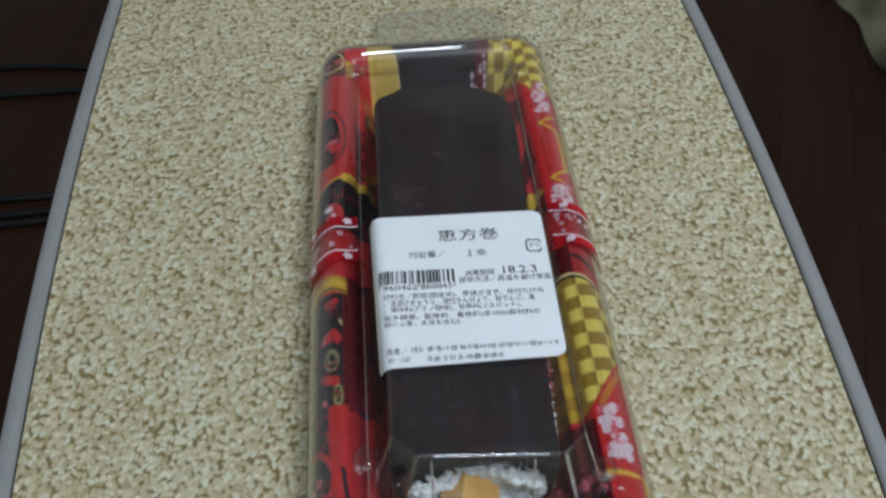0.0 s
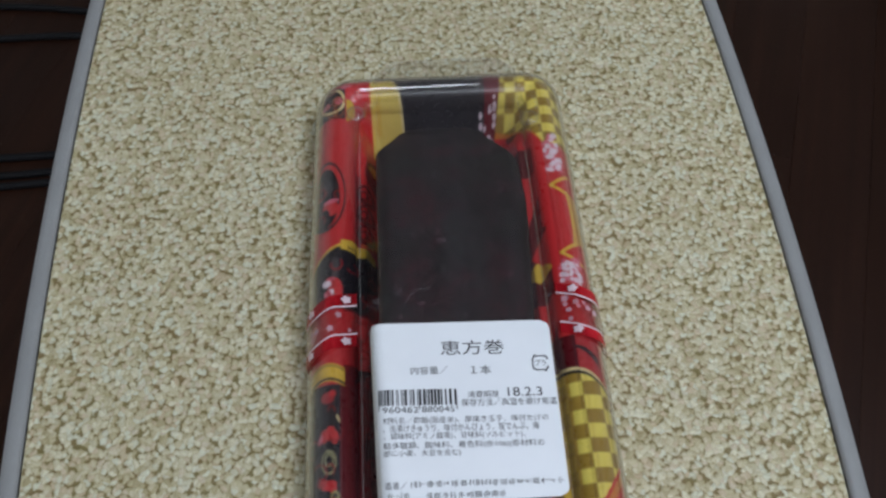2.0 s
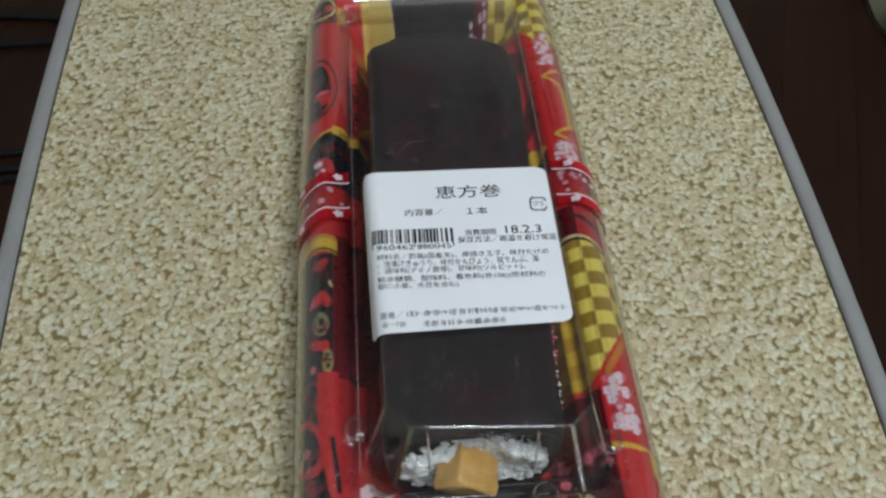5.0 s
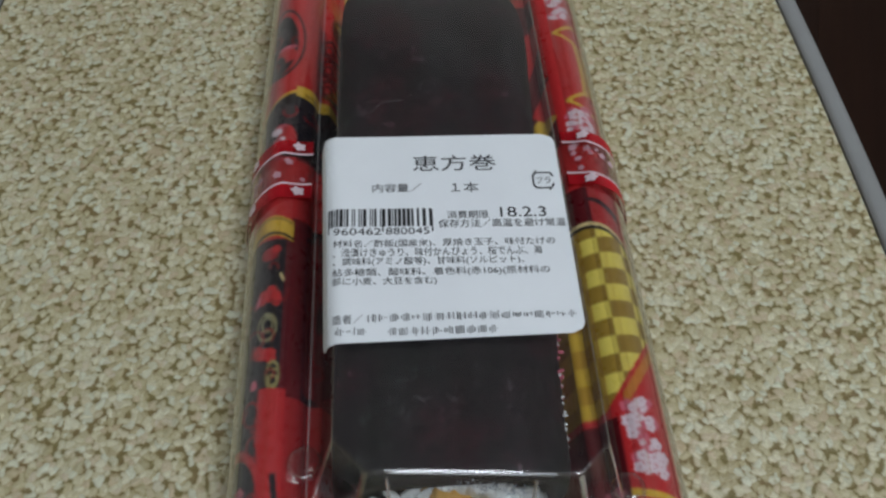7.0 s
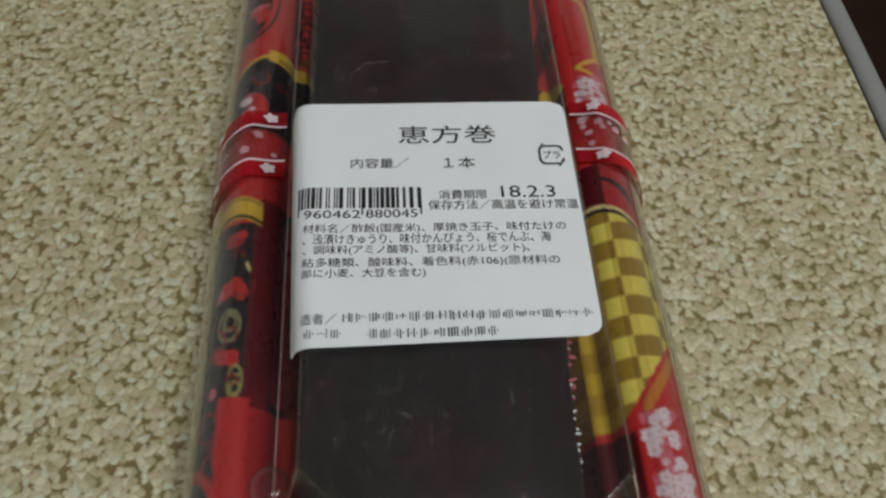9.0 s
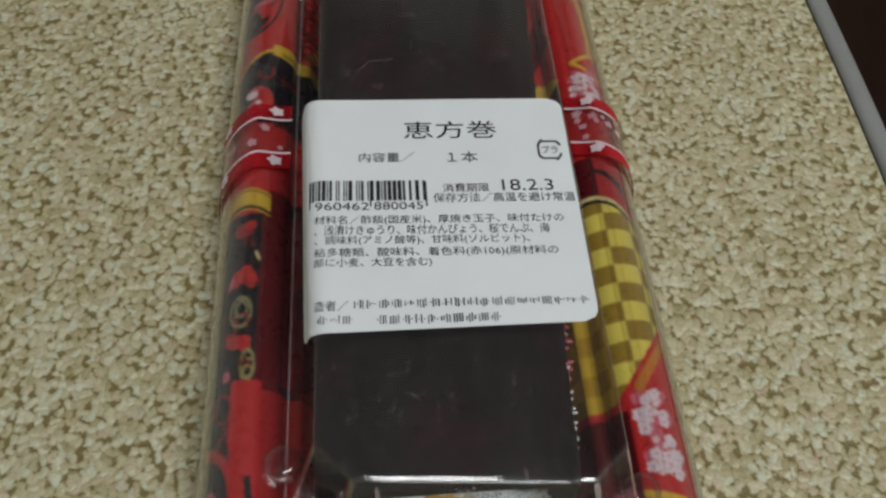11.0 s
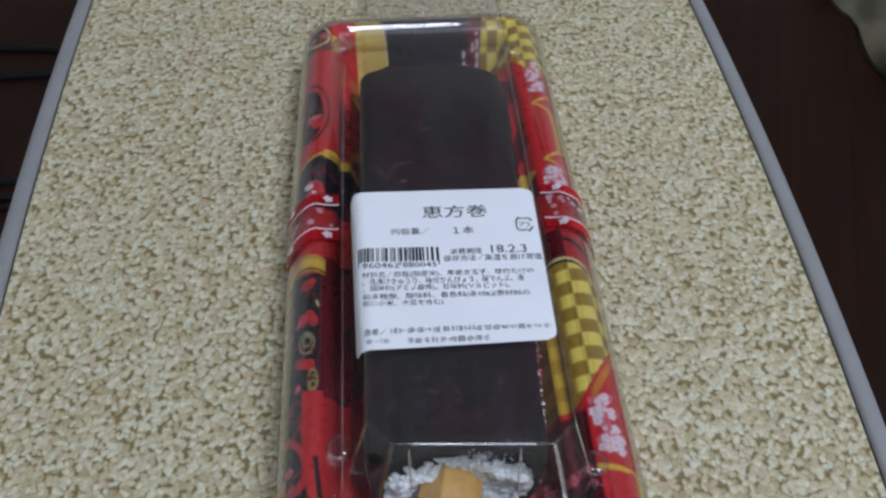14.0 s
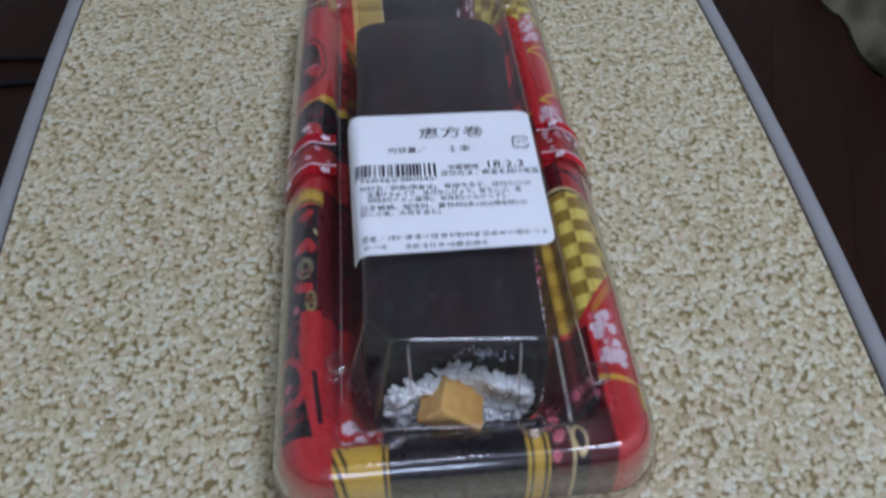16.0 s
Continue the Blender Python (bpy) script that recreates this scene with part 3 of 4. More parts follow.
    ck = (u > 22.5) & (v < -27 - 0.045 * np.clip(u - 37, 0, 20) ** 2) & (v > -80 + 1.3 * np.clip(u - 35, 0, 20))
    checker(ck, 40.0, -41.6, 4.8, 6.4)
    lim = v + 27.2 + 0.045 * np.clip(u - 37, 0, 20) ** 2
    fill((u > 31) & (np.abs(lim) < 0.55), cream)
    fill((u > 31) & (np.abs(lim + 1.1) < 0.55), black)
    rim = v - (-80 + 1.3 * np.clip(u - 35, 0, 20))
    fill((u > 22.5) & (v < -60) & (np.abs(rim) < 0.9), red)
    fill((u > 39) & (v < -60) & (rim < -0.9) & (rim > -4.5), (0.58, 0.22, 0.03))
    fill((u > 22) & (u < 37) & (v < -81) & (v > -100), dark)
    flowers(38.8, 46, -95, -77.5, 24, pink, (0.7, 1.3))
    flowers(38.8, 46, -95, -77.5, 40, white, (0.55, 1.25))
    fill((u > 30) & (u < 38) & (v < -98), dark)
    flowers(22, 36, -104, -96, 6, pink)
    fill((u > 37) & (np.abs(v + 100 + 0.25 * (u - 44)) < 0.8), gold)
    fill((u > 37.5) & (v < -101), red)
    fill((u > 47.5) & (v < -100) & (v > -108), gold)
    # far end
    fill((v > 60) & (u > -20.5) & (u < 19.5), black)
    waist = -16.6 - 0.012 * (v - 84) ** 2
    fill((v > 76) & (v < 104) & (u > -30) & (u < waist), (0.72, 0.56, 0.12))
    fill((v > 76) & (v < 104) & (np.abs(u - waist) < 0.5), cream)
    fill((v > 76) & (u > 18.4) & (u < 23.2 + 0.14 * np.clip(v - 84, 0, 20)), (0.15, 0.009, 0.017))
    fill((v > 66) & (u < -26) & (u > -40) & (swirl > 0.9), gold)
    flowers(16, 23, 80, 94, 16, white, (0.5, 1.1))
    return np.clip(col, 0, 1)


def soft_print(u, v):
    """The print with its edges softened over a quarter of a millimetre."""
    steps = ((-0.22, -0.14), (0.0, 0.16), (0.22, -0.02))
    return sum(print_colors(u + a, v + b) for a, b in steps) / len(steps)


def ring_inset(d, h, **kw):
    front = d * 0.55 if d < 0.0102 else 0.0056 + (d - 0.0102) * 1.25
    return rim_ring(0.05265 - d, -0.1245 + min(front, max(d, 0.0056)), 0.1080 - d, max(0.016 - d, 0.0035), h, cx=-0.00105, **kw)


def make_container():
    box = new("food_container")
    box.matrix_basis = BOX
    tagged(box, "clear-lidded plastic sushi tray with red, gold and black print", "food container")
    # tray
    fine = dict(nu=170, nv=560, nc=36)
    prof = [(0.014, 0.0002), (0.008, 0.0004), (0.0055, 0.0050), (0.0015, 0.0095), (0.0, 0.0105), (0.0, 0.012)]
    prof += [(0.0102 * (1 - math.cos(radians(a))), 0.012 + 0.0175 * math.sin(radians(a))) for a in np.linspace(4, 90, 32)]
    prof += [(0.0102 + 0.0075 * math.sin(radians(a)), 0.0295 - 0.0080 * (1 - math.cos(radians(a)))) for a in np.linspace(6, 90, 20)]
    prof += [(0.0190, 0.0207), (0.0203, 0.0204), (0.0212, 0.0198), (0.0222, 0.0165), (0.0232, 0.0125), (0.0243, 0.0085), (0.0252, 0.0055), (0.0262, 0.0043), (0.0285, 0.0040)]
    prof += [(0.0285 + k * 0.0030, 0.0040) for k in range(1, 8)]
    dense = prof[:4]
    for p, q in zip(prof[3:], prof[4:]):
        cuts = max(1, math.ceil(math.dist(p, q) / 0.00055))
        dense += [(p[0] + (q[0] - p[0]) * k / cuts, p[1] + (q[1] - p[1]) * k / cuts) for k in range(1, cuts + 1)]
    # the far wall runs down without the ledge of the long sides, and the tray narrows a little there
    plain_d, plain_h = (0.0177, 0.0200, 0.0225, 0.0243, 0.0262), (0.0215, 0.0172, 0.0120, 0.0085, 0.0043)

    def far_wall(ring, d):
        out = []
        for x, y, h in ring:
            w = min(1.0, max(0.0, (y - 0.070) / 0.012)) if 0.0177 <= d <= 0.0262 else 0.0
            out.append((x, y, h + w * (float(np.interp(d, plain_d, plain_h)) - h)))
        return out

    def narrowed(points):
        return [(x * (1 - (0.030 if x < 0 else 0.016) * min(1.0, max(0.0, (y - 0.015) / 0.075))), y, h) for x, y, h in points]

    v, f = loft([far_wall(ring_inset(d, h, **fine), d) for d, h in dense], cap_last=True)
    printed, v = v, narrowed(v)
    tray = mesh_ob("tray", v, f, PRINT, box, True, "red, black and gold printed plastic tray")
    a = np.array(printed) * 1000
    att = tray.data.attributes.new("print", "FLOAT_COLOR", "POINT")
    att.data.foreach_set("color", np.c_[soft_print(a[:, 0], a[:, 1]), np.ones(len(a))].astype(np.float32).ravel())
    # lid
    rings = []

    def add(hw, vf, vb, r, h, cut=None, cx=-0.00105):
        rings.append(rim_ring(hw, vf, vb, r, h, nu=10, nv=24, nc=8, cut=cut, cx=cx))

    add(0.0557, -0.1275, 0.1110, 0.018, 0.0050)
    add(0.0540, -0.1258, 0.1093, 0.0165, 0.0056)
    add(0.0538, -0.1256, 0.1091, 0.0165, 0.0085)
    add(0.0543, -0.1261, 0.1096, 0.0168, 0.0100)
    add(0.0538, -0.1256, 0.1091, 0.0165, 0.0120)
    add(0.0534, -0.1252, 0.1087, 0.0163, 0.0129)
    add(0.0541, -0.1259, 0.1094, 0.0167, 0.0138)
    add(0.0537, -0.1255, 0.1090, 0.0165, 0.0147)
    for k in np.linspace(10, 90, 9):
        d = -0.0011 + 0.0112 * (1 - math.cos(radians(k)))
        add(0.05265 - d, -0.1245 + d * 0.55, 0.1080 - d, 0.016 - d * 0.9, 0.0125 + 0.0182 * math.sin(radians(k)))
    add(0.0421, -0.1185, 0.0975, 0.0070, 0.0306)
    add(0.0402, -0.1160, 0.0960, 0.0075, 0.0302, cx=-0.0006)
    add(0.0385, -0.1125, 0.0945, 0.0070, 0.0285, cx=-0.0001)
    add(0.0383, -0.1121, 0.0943, 0.0070, 0.0284, cx=-0.0001)
    add(0.0370, -0.1108, 0.0936, 0.0070, 0.0272, cx=0.0003)
    add(0.0353, -0.1099, 0.0925, 0.007, 0.0269, (0.0085, 0.0080), 0.0006)
    for k in (0.0, 0.03, 0.5, 0.97, 1.0):
        add(0.0350 - 0.0086 * k, -0.1096 + 0.0079 * k, 0.0922 - 0.0048 * k, 0.007, 0.0268 + 0.0299 * k, (0.0085 - 0.0022 * k, 0.0080 - 0.0020 * k), 0.0006)
    for a in (30, 60, 90):
        b = radians(a)
        d, z = 0.0004 * (1 - math.cos(b)), 0.0004 * math.sin(b)
        add(0.0264 - d, -0.1017 + d, 0.0874 - d, 0.007, 0.0567 + z, (0.0063, 0.0060), 0.0006)
    add(0.0250, -0.1002, 0.0860, 0.007, 0.0573, (0.0060, 0.0058), 0.0006)
    add(0.0150, -0.0880, 0.0765, 0.007, 0.0575, (0.0050, 0.0050), 0.0006)
    # the front wall stands a little askew
    for ring in rings[23:]:
        ring[:] = [(x, y + (0.0008 - 0.07 * x if y < -0.085 else 0.0), h) for x, y, h in ring]
    v, f = loft([narrowed(ring) for ring in rings], cap_last=True)
    lid = mesh_ob("lid", v, f, LID, box, True, "thin clear plastic lid with a raised middle")
    # thicker folded edges: paler, more reflective sheets, their bright lines put into the colour
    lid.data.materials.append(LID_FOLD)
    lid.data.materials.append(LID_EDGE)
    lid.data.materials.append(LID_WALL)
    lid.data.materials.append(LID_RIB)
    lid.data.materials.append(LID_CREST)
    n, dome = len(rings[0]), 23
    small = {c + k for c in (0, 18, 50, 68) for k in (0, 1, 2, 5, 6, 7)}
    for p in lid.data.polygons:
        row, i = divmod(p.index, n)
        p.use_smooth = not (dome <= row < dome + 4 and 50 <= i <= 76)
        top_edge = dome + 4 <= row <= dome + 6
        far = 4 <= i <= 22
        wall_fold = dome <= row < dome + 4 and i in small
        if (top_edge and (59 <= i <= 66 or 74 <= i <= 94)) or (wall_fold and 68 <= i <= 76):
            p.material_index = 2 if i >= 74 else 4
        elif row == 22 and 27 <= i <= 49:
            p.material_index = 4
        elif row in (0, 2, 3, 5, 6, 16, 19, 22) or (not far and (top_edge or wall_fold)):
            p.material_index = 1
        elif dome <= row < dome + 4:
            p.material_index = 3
        # middle of the far crest made glossier to place its highlight line
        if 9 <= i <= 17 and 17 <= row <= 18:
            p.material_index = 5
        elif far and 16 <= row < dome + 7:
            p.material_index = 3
    # two stiffening ribs pressed into the front wall
    for u in (-0.0155, 0.0124):
        rows = []
        for k in range(9):
            f = k / 8
            w = 0.00042 * math.sin(math.pi * (0.12 + 0.80 * f)) ** 0.5
            y, h = -0.1013 - 0.07 * u - 0.0050 * f, 0.0560 - 0.0180 * f
            rows.append([(u - w, y + 0.0003, h), (u - w * 0.4, y - 0.0003, h), (u + w * 0.4, y - 0.0003, h), (u + w, y + 0.0003, h)])
        v, f = loft(rows, closed=False)
        mesh_ob("stiffening_rib", v, f, LID_RIB, lid, True)
    # specks behind the front wall, added for the glints on the nori's end
    base = bmesh.new()
    bmesh.ops.create_icosphere(base, subdivisions=1, radius=1.0)
    bead, sides = [q.co.copy() for q in base.verts], [[q.index for q in p.verts] for p in base.faces]
    base.free()
    speck_rng, v, f = random.Random(5), [], []
    for _ in range(70):
        u = speck_rng.gauss(0.0042, 0.0038)
        k = 0.27 + 9.0 * (u - 0.004) + speck_rng.gauss(0, 0.05)
        if not -0.008 < u < 0.0115 or not 0.1 < k < 0.75:
            continue
        at, r = Vector((u, -0.1004 - 0.07 * u - 0.0050 * k, 0.0560 - 0.0180 * k)), speck_rng.uniform(0.00010, 0.00028)
        o = len(v)
        v += [at + Vector((c.x * r * 1.3, c.y * r * 0.6, c.z * r)) for c in bead]
        f += [[o + i for i in q] for q in sides]
    tagged(mesh_ob("glint_specks", v, f, GLINTS, lid, True, "tiny pale specks standing in for glints on the nori"), kind="stuff")
    return box, lid


CONTAINER, LID_OB = make_container()


def make_roll():
    """Thick sushi roll: a nori sheet round rice, its cut end with rice and omelette."""
    roll = new("sushi_roll")
    roll.matrix_basis = BOX @ pose(-0.0005, 0, 0.0042)
    tagged(roll, "thick sushi roll wrapped in dark nori, cut end showing", "sushi roll")
    n, rows, hw, hh = 96, 130, 0.0268, 0.0242
    v0, v1 = -0.1026, 0.0800

    # evenly spaced points round a box-like oval
    dense = []
    for i in range(4000):
        a = 2 * math.pi * i / 4000
        c, q = math.cos(a), math.sin(a)
        dense.append((math.copysign(abs(c) ** 0.38, c), math.copysign(abs(q) ** 0.38, q)))
    arc = np.cumsum([0.0] + [math.dist(dense[i], dense[(i + 1) % 4000]) for i in range(4000)])
    dense.append(dense[0])
    at = np.arange(n) / n * arc[-1]
    outline = list(zip(np.interp(at, arc, [p[0] for p in dense]).tolist(), np.interp(at, arc, [p[1] for p in dense]).tolist()))

    def right_inset(y):
        return -0.0036 + (y + 0.075) * 0.042

    def section(y, k, kz=None):
        kz = k if kz is None else kz
        pts = []
        for c, q in outline:
            x = (hw + (right_inset(y) if c > 0 else 0.0)) * k * c
            z = hh * kz * q
            w = 0.0006 * noise.noise((x * 60, y * 45, z * 60)) + 0.00025 * noise.noise((x * 300, y * 220, z * 300))
            pts.append((x * (1 + w / 0.025), y, hh + z * (1 + w / 0.025)))
        return pts

    def sloped(y, k, right=None):
        """A section of the far end, where the top comes down to the tray."""
        low = 1 - 0.60 * min(1.0, max(0.0, (y - 0.022) / 0.056)) ** 1.5
        lean = 1.0 if right is None else right / k
        return [(x * (lean if x > 0 else 1.0), q, z * low) for x, q, z in section(y, k, 1.0)]

    rings = []
    for k, kz, d in ((0.80, 0.70, 0.0110), (0.84, 0.74, 0.0034), (0.89, 0.84, 0.0020), (0.95, 0.94, 0.0022), (0.978, 0.980, 0.0032), (0.994, 0.996, 0.0050)):
        rings.append(section(v0 + d, k, kz))
    for j in range(rows + 1):
        rings.append(sloped(v0 + 0.0075 + (v1 - v0 - 0.0300) * j / rows, 1.0))
    for k, right, d in ((1.0, 0.985, 0.0215), (1.0, 0.93, 0.0185), (1.0, 0.87, 0.0158), (0.985, 0.81, 0.0130), (0.935, 0.755, 0.0105), (0.86, 0.69, 0.0075), (0.79, 0.63, 0.0045), (0.74, 0.58, 0.0020), (0.70, 0.55, 0.0008), (0.60, 0.48, 0.0)):
        rings.append(sloped(v1 - d, k, right))
    rings.append([(x * 0.5, y + 0.0002, 0.011 + (z - 0.011) * 0.4) for x, y, z in rings[-1]])
    v, f = loft(rings, cap_last=True, cap_first=True)
    mesh_ob("nori_wrap", v, f, NORI, roll, True, "dark, slightly wrinkled nori sheet")
    # grains on the cut end
    base = bmesh.new()
    bmesh.ops.create_icosphere(base, subdivisions=2, radius=1.0)
    bv = [v.co.copy() for v in base.verts]
    bf = [[q.index for q in p.verts] for p in base.faces]
    base.free()

    def grains(name, places, label, material=RICE):
        verts, faces = [], []
        for p, scale in places:
            m = Matrix.Translation(p) @ Euler((random.uniform(-0.35, 0.35), random.uniform(0, 6.3), random.uniform(-0.35, 0.35))).to_matrix().to_4x4()
            m = m @ Matrix.Diagonal((0.0028 * scale, 0.00115 * scale, 0.00130 * scale, 1))
            o = len(verts)
            verts += [m @ c for c in bv]
            faces += [[o + i for i in q] for q in bf]
        ob = mesh_ob(name, verts, faces, material, roll, True, label)
        tagged(ob, kind="stuff")

    # cut end: a bulging, sticky mass of rice, hollowed above the omelette
    def rice_point(a, f):
        c, q = math.cos(a), math.sin(a)
        edge = 1 + f ** 3 * (0.15 * noise.noise((c * 2.2, q * 2.2, 5.0)) + 0.14 * noise.noise((c * 6, q * 6, 1.0)) + 0.05 * noise.noise((c * 17, q * 17, 3.0)))
        x = 0.0226 * edge * f * math.copysign(abs(c) ** 0.9, c) - 0.0004
        z = 0.0164 + (0.0098 if q > 0 else 0.0130) * edge * f * math.copysign(abs(q) ** 0.9, q)
        hollow = 0.0048 * math.exp(-((x + 0.0015) / 0.0095) ** 2) * min(1.0, max(0.0, (z - 0.014) / 0.010))
        y = v0 + 0.0056 - 0.0046 * f ** 2 + 0.0030 * max(0.0, f - 0.88) / 0.12 + hollow
        return x, y, z

    seeds = [(random.uniform(-0.024, 0.024), random.uniform(0.0, 0.042), random.uniform(0, math.pi), random.uniform(-0.0010, 0.0008)) for _ in range(460)]
    su, sz, sa, sh = (np.array(c) for c in zip(*seeds))
    verts, count, rounds = [], 150, 44
    for j in range(rounds + 1):
        for i in range(count):
            x, y, z = rice_point(2 * math.pi * i / count, j / rounds)
            dx, dz = x - su, z - sz
            along, across = dx * np.cos(sa) + dz * np.sin(sa), -dx * np.sin(sa) + dz * np.cos(sa)
            bump = 0.00045 * math.log(float(np.exp((sh - 0.0008 * ((along / 0.0030) ** 2 + (across / 0.0014) ** 2)) / 0.00045).sum()))
            lump = 0.0007 * noise.noise((x * 170, 3.0, z * 170))
            verts.append((x, y - max(bump, -0.0006) * 0.20 - lump, z))
    faces = [(j * count + i, j * count + (i + 1) % count, (j + 1) * count + (i + 1) % count, (j + 1) * count + i) for j in range(rounds) for i in range(count)]
    tagged(mesh_ob("rice", verts, faces, RICE, roll, True, "sticky white rice on the cut end"), kind="stuff")
    spots = []
    for n in range(460):
        x, y, z = rice_point(random.uniform(0, 2 * math.pi), random.uniform(0.02, 1.0) ** 0.5 if n < 220 else random.uniform(0.84, 1.05))
        spots.append(((x, y + (random.uniform(-0.0003, 0.0005) if n < 220 else random.uniform(0.0004, 0.0012)), z), random.uniform(0.5, 0.9)))
    grains("loose_rice", spots, "sticky rice grains on the cut end")
    seam = [((0.0252 + right_inset(y) + random.uniform(-0.0005, 0.0006), y, 0.034 + random.uniform(-0.004, 0.009)), random.uniform(0.16, 0.36)) for y in [random.choice((-0.0925, -0.0905, -0.088, -0.086, -0.0815, -0.0795, -0.077, -0.0705)) + random.gauss(0, 0.0015) for _ in range(170)]]
    grains("seam_rice", seam, "rice grains showing along the seam")
    flakes = [((0.0256 + right_inset(y) + random.uniform(-0.0008, 0.0006), y, 0.036 + random.uniform(-0.006, 0.007)), random.uniform(0.25, 0.42)) for y in [random.uniform(-0.084, -0.066) for _ in range(46)]]
    grains("seam_flakes", flakes, "pink fish flakes showing along the seam", FLAKES)
    # omelette: a bar that lies along the roll, turned on its edge, its end standing out of the rice
    ex, ey = Vector((0.69, -0.10, -0.72)).normalized(), Vector((0.13, 0.99, 0.0)).normalized()
    ey = (ey - ey.dot(ex) * ex).normalized()
    ez = ex.cross(ey)
    wide, long, deep = 0.0162, 0.0125, 0.0106
    bm = box_bm((wide, long, deep), (0, 0, 0), 0.0009, 3)
    bmesh.ops.subdivide_edges(bm, edges=[e for e in bm.edges if e.calc_length() > 0.004], cuts=5, use_grid_fill=True)
    for vert in bm.verts:
        vert.co += 0.0007 * Vector(noise.noise_vector(vert.co * 130)) + 0.0003 * Vector(noise.noise_vector(vert.co * 420))
    egg = part("omelette", bm, EGG, roll, "yellow omelette strip", True)
    corner = Vector((-0.0068, -0.1067, 0.0270))
    turn = Matrix((ex, ey, ez)).transposed().to_4x4()
    egg.matrix_basis = Matrix.Translation(corner + ex * wide / 2 + ey * long / 2 - ez * deep / 2 * (1 if ez.x > 0 else -1)) @ turn
    return roll


make_roll()


# ---- label on the lid ----
LAB_TURN, LAB_AT = -0.4, (-0.0005, -0.0465)
LAB_H = 0.0581


def label_point(s, t, lift=0.0):
    """A point of the label: s across, t along, in its own plane; its far side bends down over the lid's edge."""
    a = radians(LAB_TURN)
    u = LAB_AT[0] + s * math.cos(a) - t * math.sin(a)
    v = LAB_AT[1] + s * math.sin(a) + t * math.cos(a)
    h = LAB_H + lift
    bend, r = -0.0243 - 0.034 * t, 0.0040
    over = bend - u
    if over > 0:
        arc = r * radians(74)
        if over < arc:
            b = over / r
            u, h = bend - (r + lift) * math.sin(b), LAB_H - r + (r + lift) * math.cos(b)
        else:
            b = radians(74)
            rest = over - arc
            u = bend - (r + lift) * math.sin(b) - rest * math.cos(b)
            h = LAB_H - r + (r + lift) * math.cos(b) - rest * math.sin(b)
    return (u, v, h + 0.0003 * math.sin(s * 90) * 0.4)


def make_label():
    s0, s1, t0, t1, r = -0.0320, 0.0266, -0.0270, 0.0268, 0.0028
    ns, nt = 70, 60
    rings = []
    for j in range(nt + 1):
        t = t0 + (t1 - t0) * j / nt
        over = max(0.0, r - min(t - t0, t1 - t))
        cut = r - math.sqrt(max(0.0, r * r - over * over))
        a, b = s0 + cut, s1 - cut
        row = [a + (b - a) * (1 - math.cos(math.pi * i / ns)) / 2 for i in range(ns + 1)]
        rings.append([(x, t - 0.028 * x * (t - t0) / (t1 - t0)) for x in row])
    low = [[label_point(s, t, -0.0001) for s, t in row] for row in rings]
    high = [[label_point(s, t, 0.0) for s, t in row] for row in rings]
    v, f = loft(high, closed=False)
    n = len(v)
    v2, f2 = loft(low, closed=False)
    lab = mesh_ob("label", v + v2, f + [tuple(n + i for i in reversed(q)) for q in f2], PAPER, CONTAINER, True, "white printed paper sticker with black writing")
    return lab


LABEL = make_label()


PRINT_SLOPE = -0.030


def on_label(u, v):
    """From the container's millimetres to the label's own plane."""
    a = radians(-LAB_TURN)
    x, y = u / 1000 - LAB_AT[0], (v - 0.7) / 1000 - LAB_AT[1]
    return x * math.cos(a) - y * math.sin(a), x * math.sin(a) + y * math.cos(a)


def ink_mesh(name, verts, faces, label=""):
    return mesh_ob(name, [label_point(x, y, 0.00012) for x, y in verts], faces, INK, LABEL, False, label)


def write(body, u0, u1, v, high):
    """A line of black print from u0 to u1 (millimetres), centred on v at its start, high millimetres tall."""
    cu = bpy.data.curves.new("print_line", "FONT")
    cu.body = body
    cu.resolution_u = 3
    tmp = new("print_line", cu)
    dg = bpy.context.evaluated_depsgraph_get()
    dg.update()
    me = bpy.data.meshes.new_from_object(tmp.evaluated_get(dg))
    co = np.array([q.co[:2] for q in me.vertices])
    polys = [tuple(p.vertices) for p in me.polygons]
    bpy.data.objects.remove(tmp)
    bpy.data.meshes.remove(me)
    lo, hi = co.min(0), co.max(0)
    x0, y0 = on_label(u0, v)
    wide = (u1 - u0) / 1000
    x = x0 + (co[:, 0] - lo[0]) / (hi[0] - lo[0]) * wide
    y = y0 + ((co[:, 1] - lo[1]) / (hi[1] - lo[1]) - 0.5) * high / 1000 + (x - x0) * PRINT_SLOPE
    return ink_mesh("print_line", list(zip(x, y)), polys, "printed line reading " + body)


def ink_bars(name, bars, label):
    """Dark bars (u, v, width, height), joined."""
    verts, faces = [], []
    for u, v, w, h in bars:
        x, y = on_label(u, v)
        o = len(verts)
        k = max(1, int(w / 2))
        for i in range(k + 1):
            for s in (-1, 1):
                verts.append((x + w / 1000 * i / k, y + s * h / 2000))
        faces += [(o + 2 * i, o + 2 * i + 2, o + 2 * i + 3, o + 2 * i + 1) for i in range(k)]
    return ink_mesh(name, verts, faces, label)


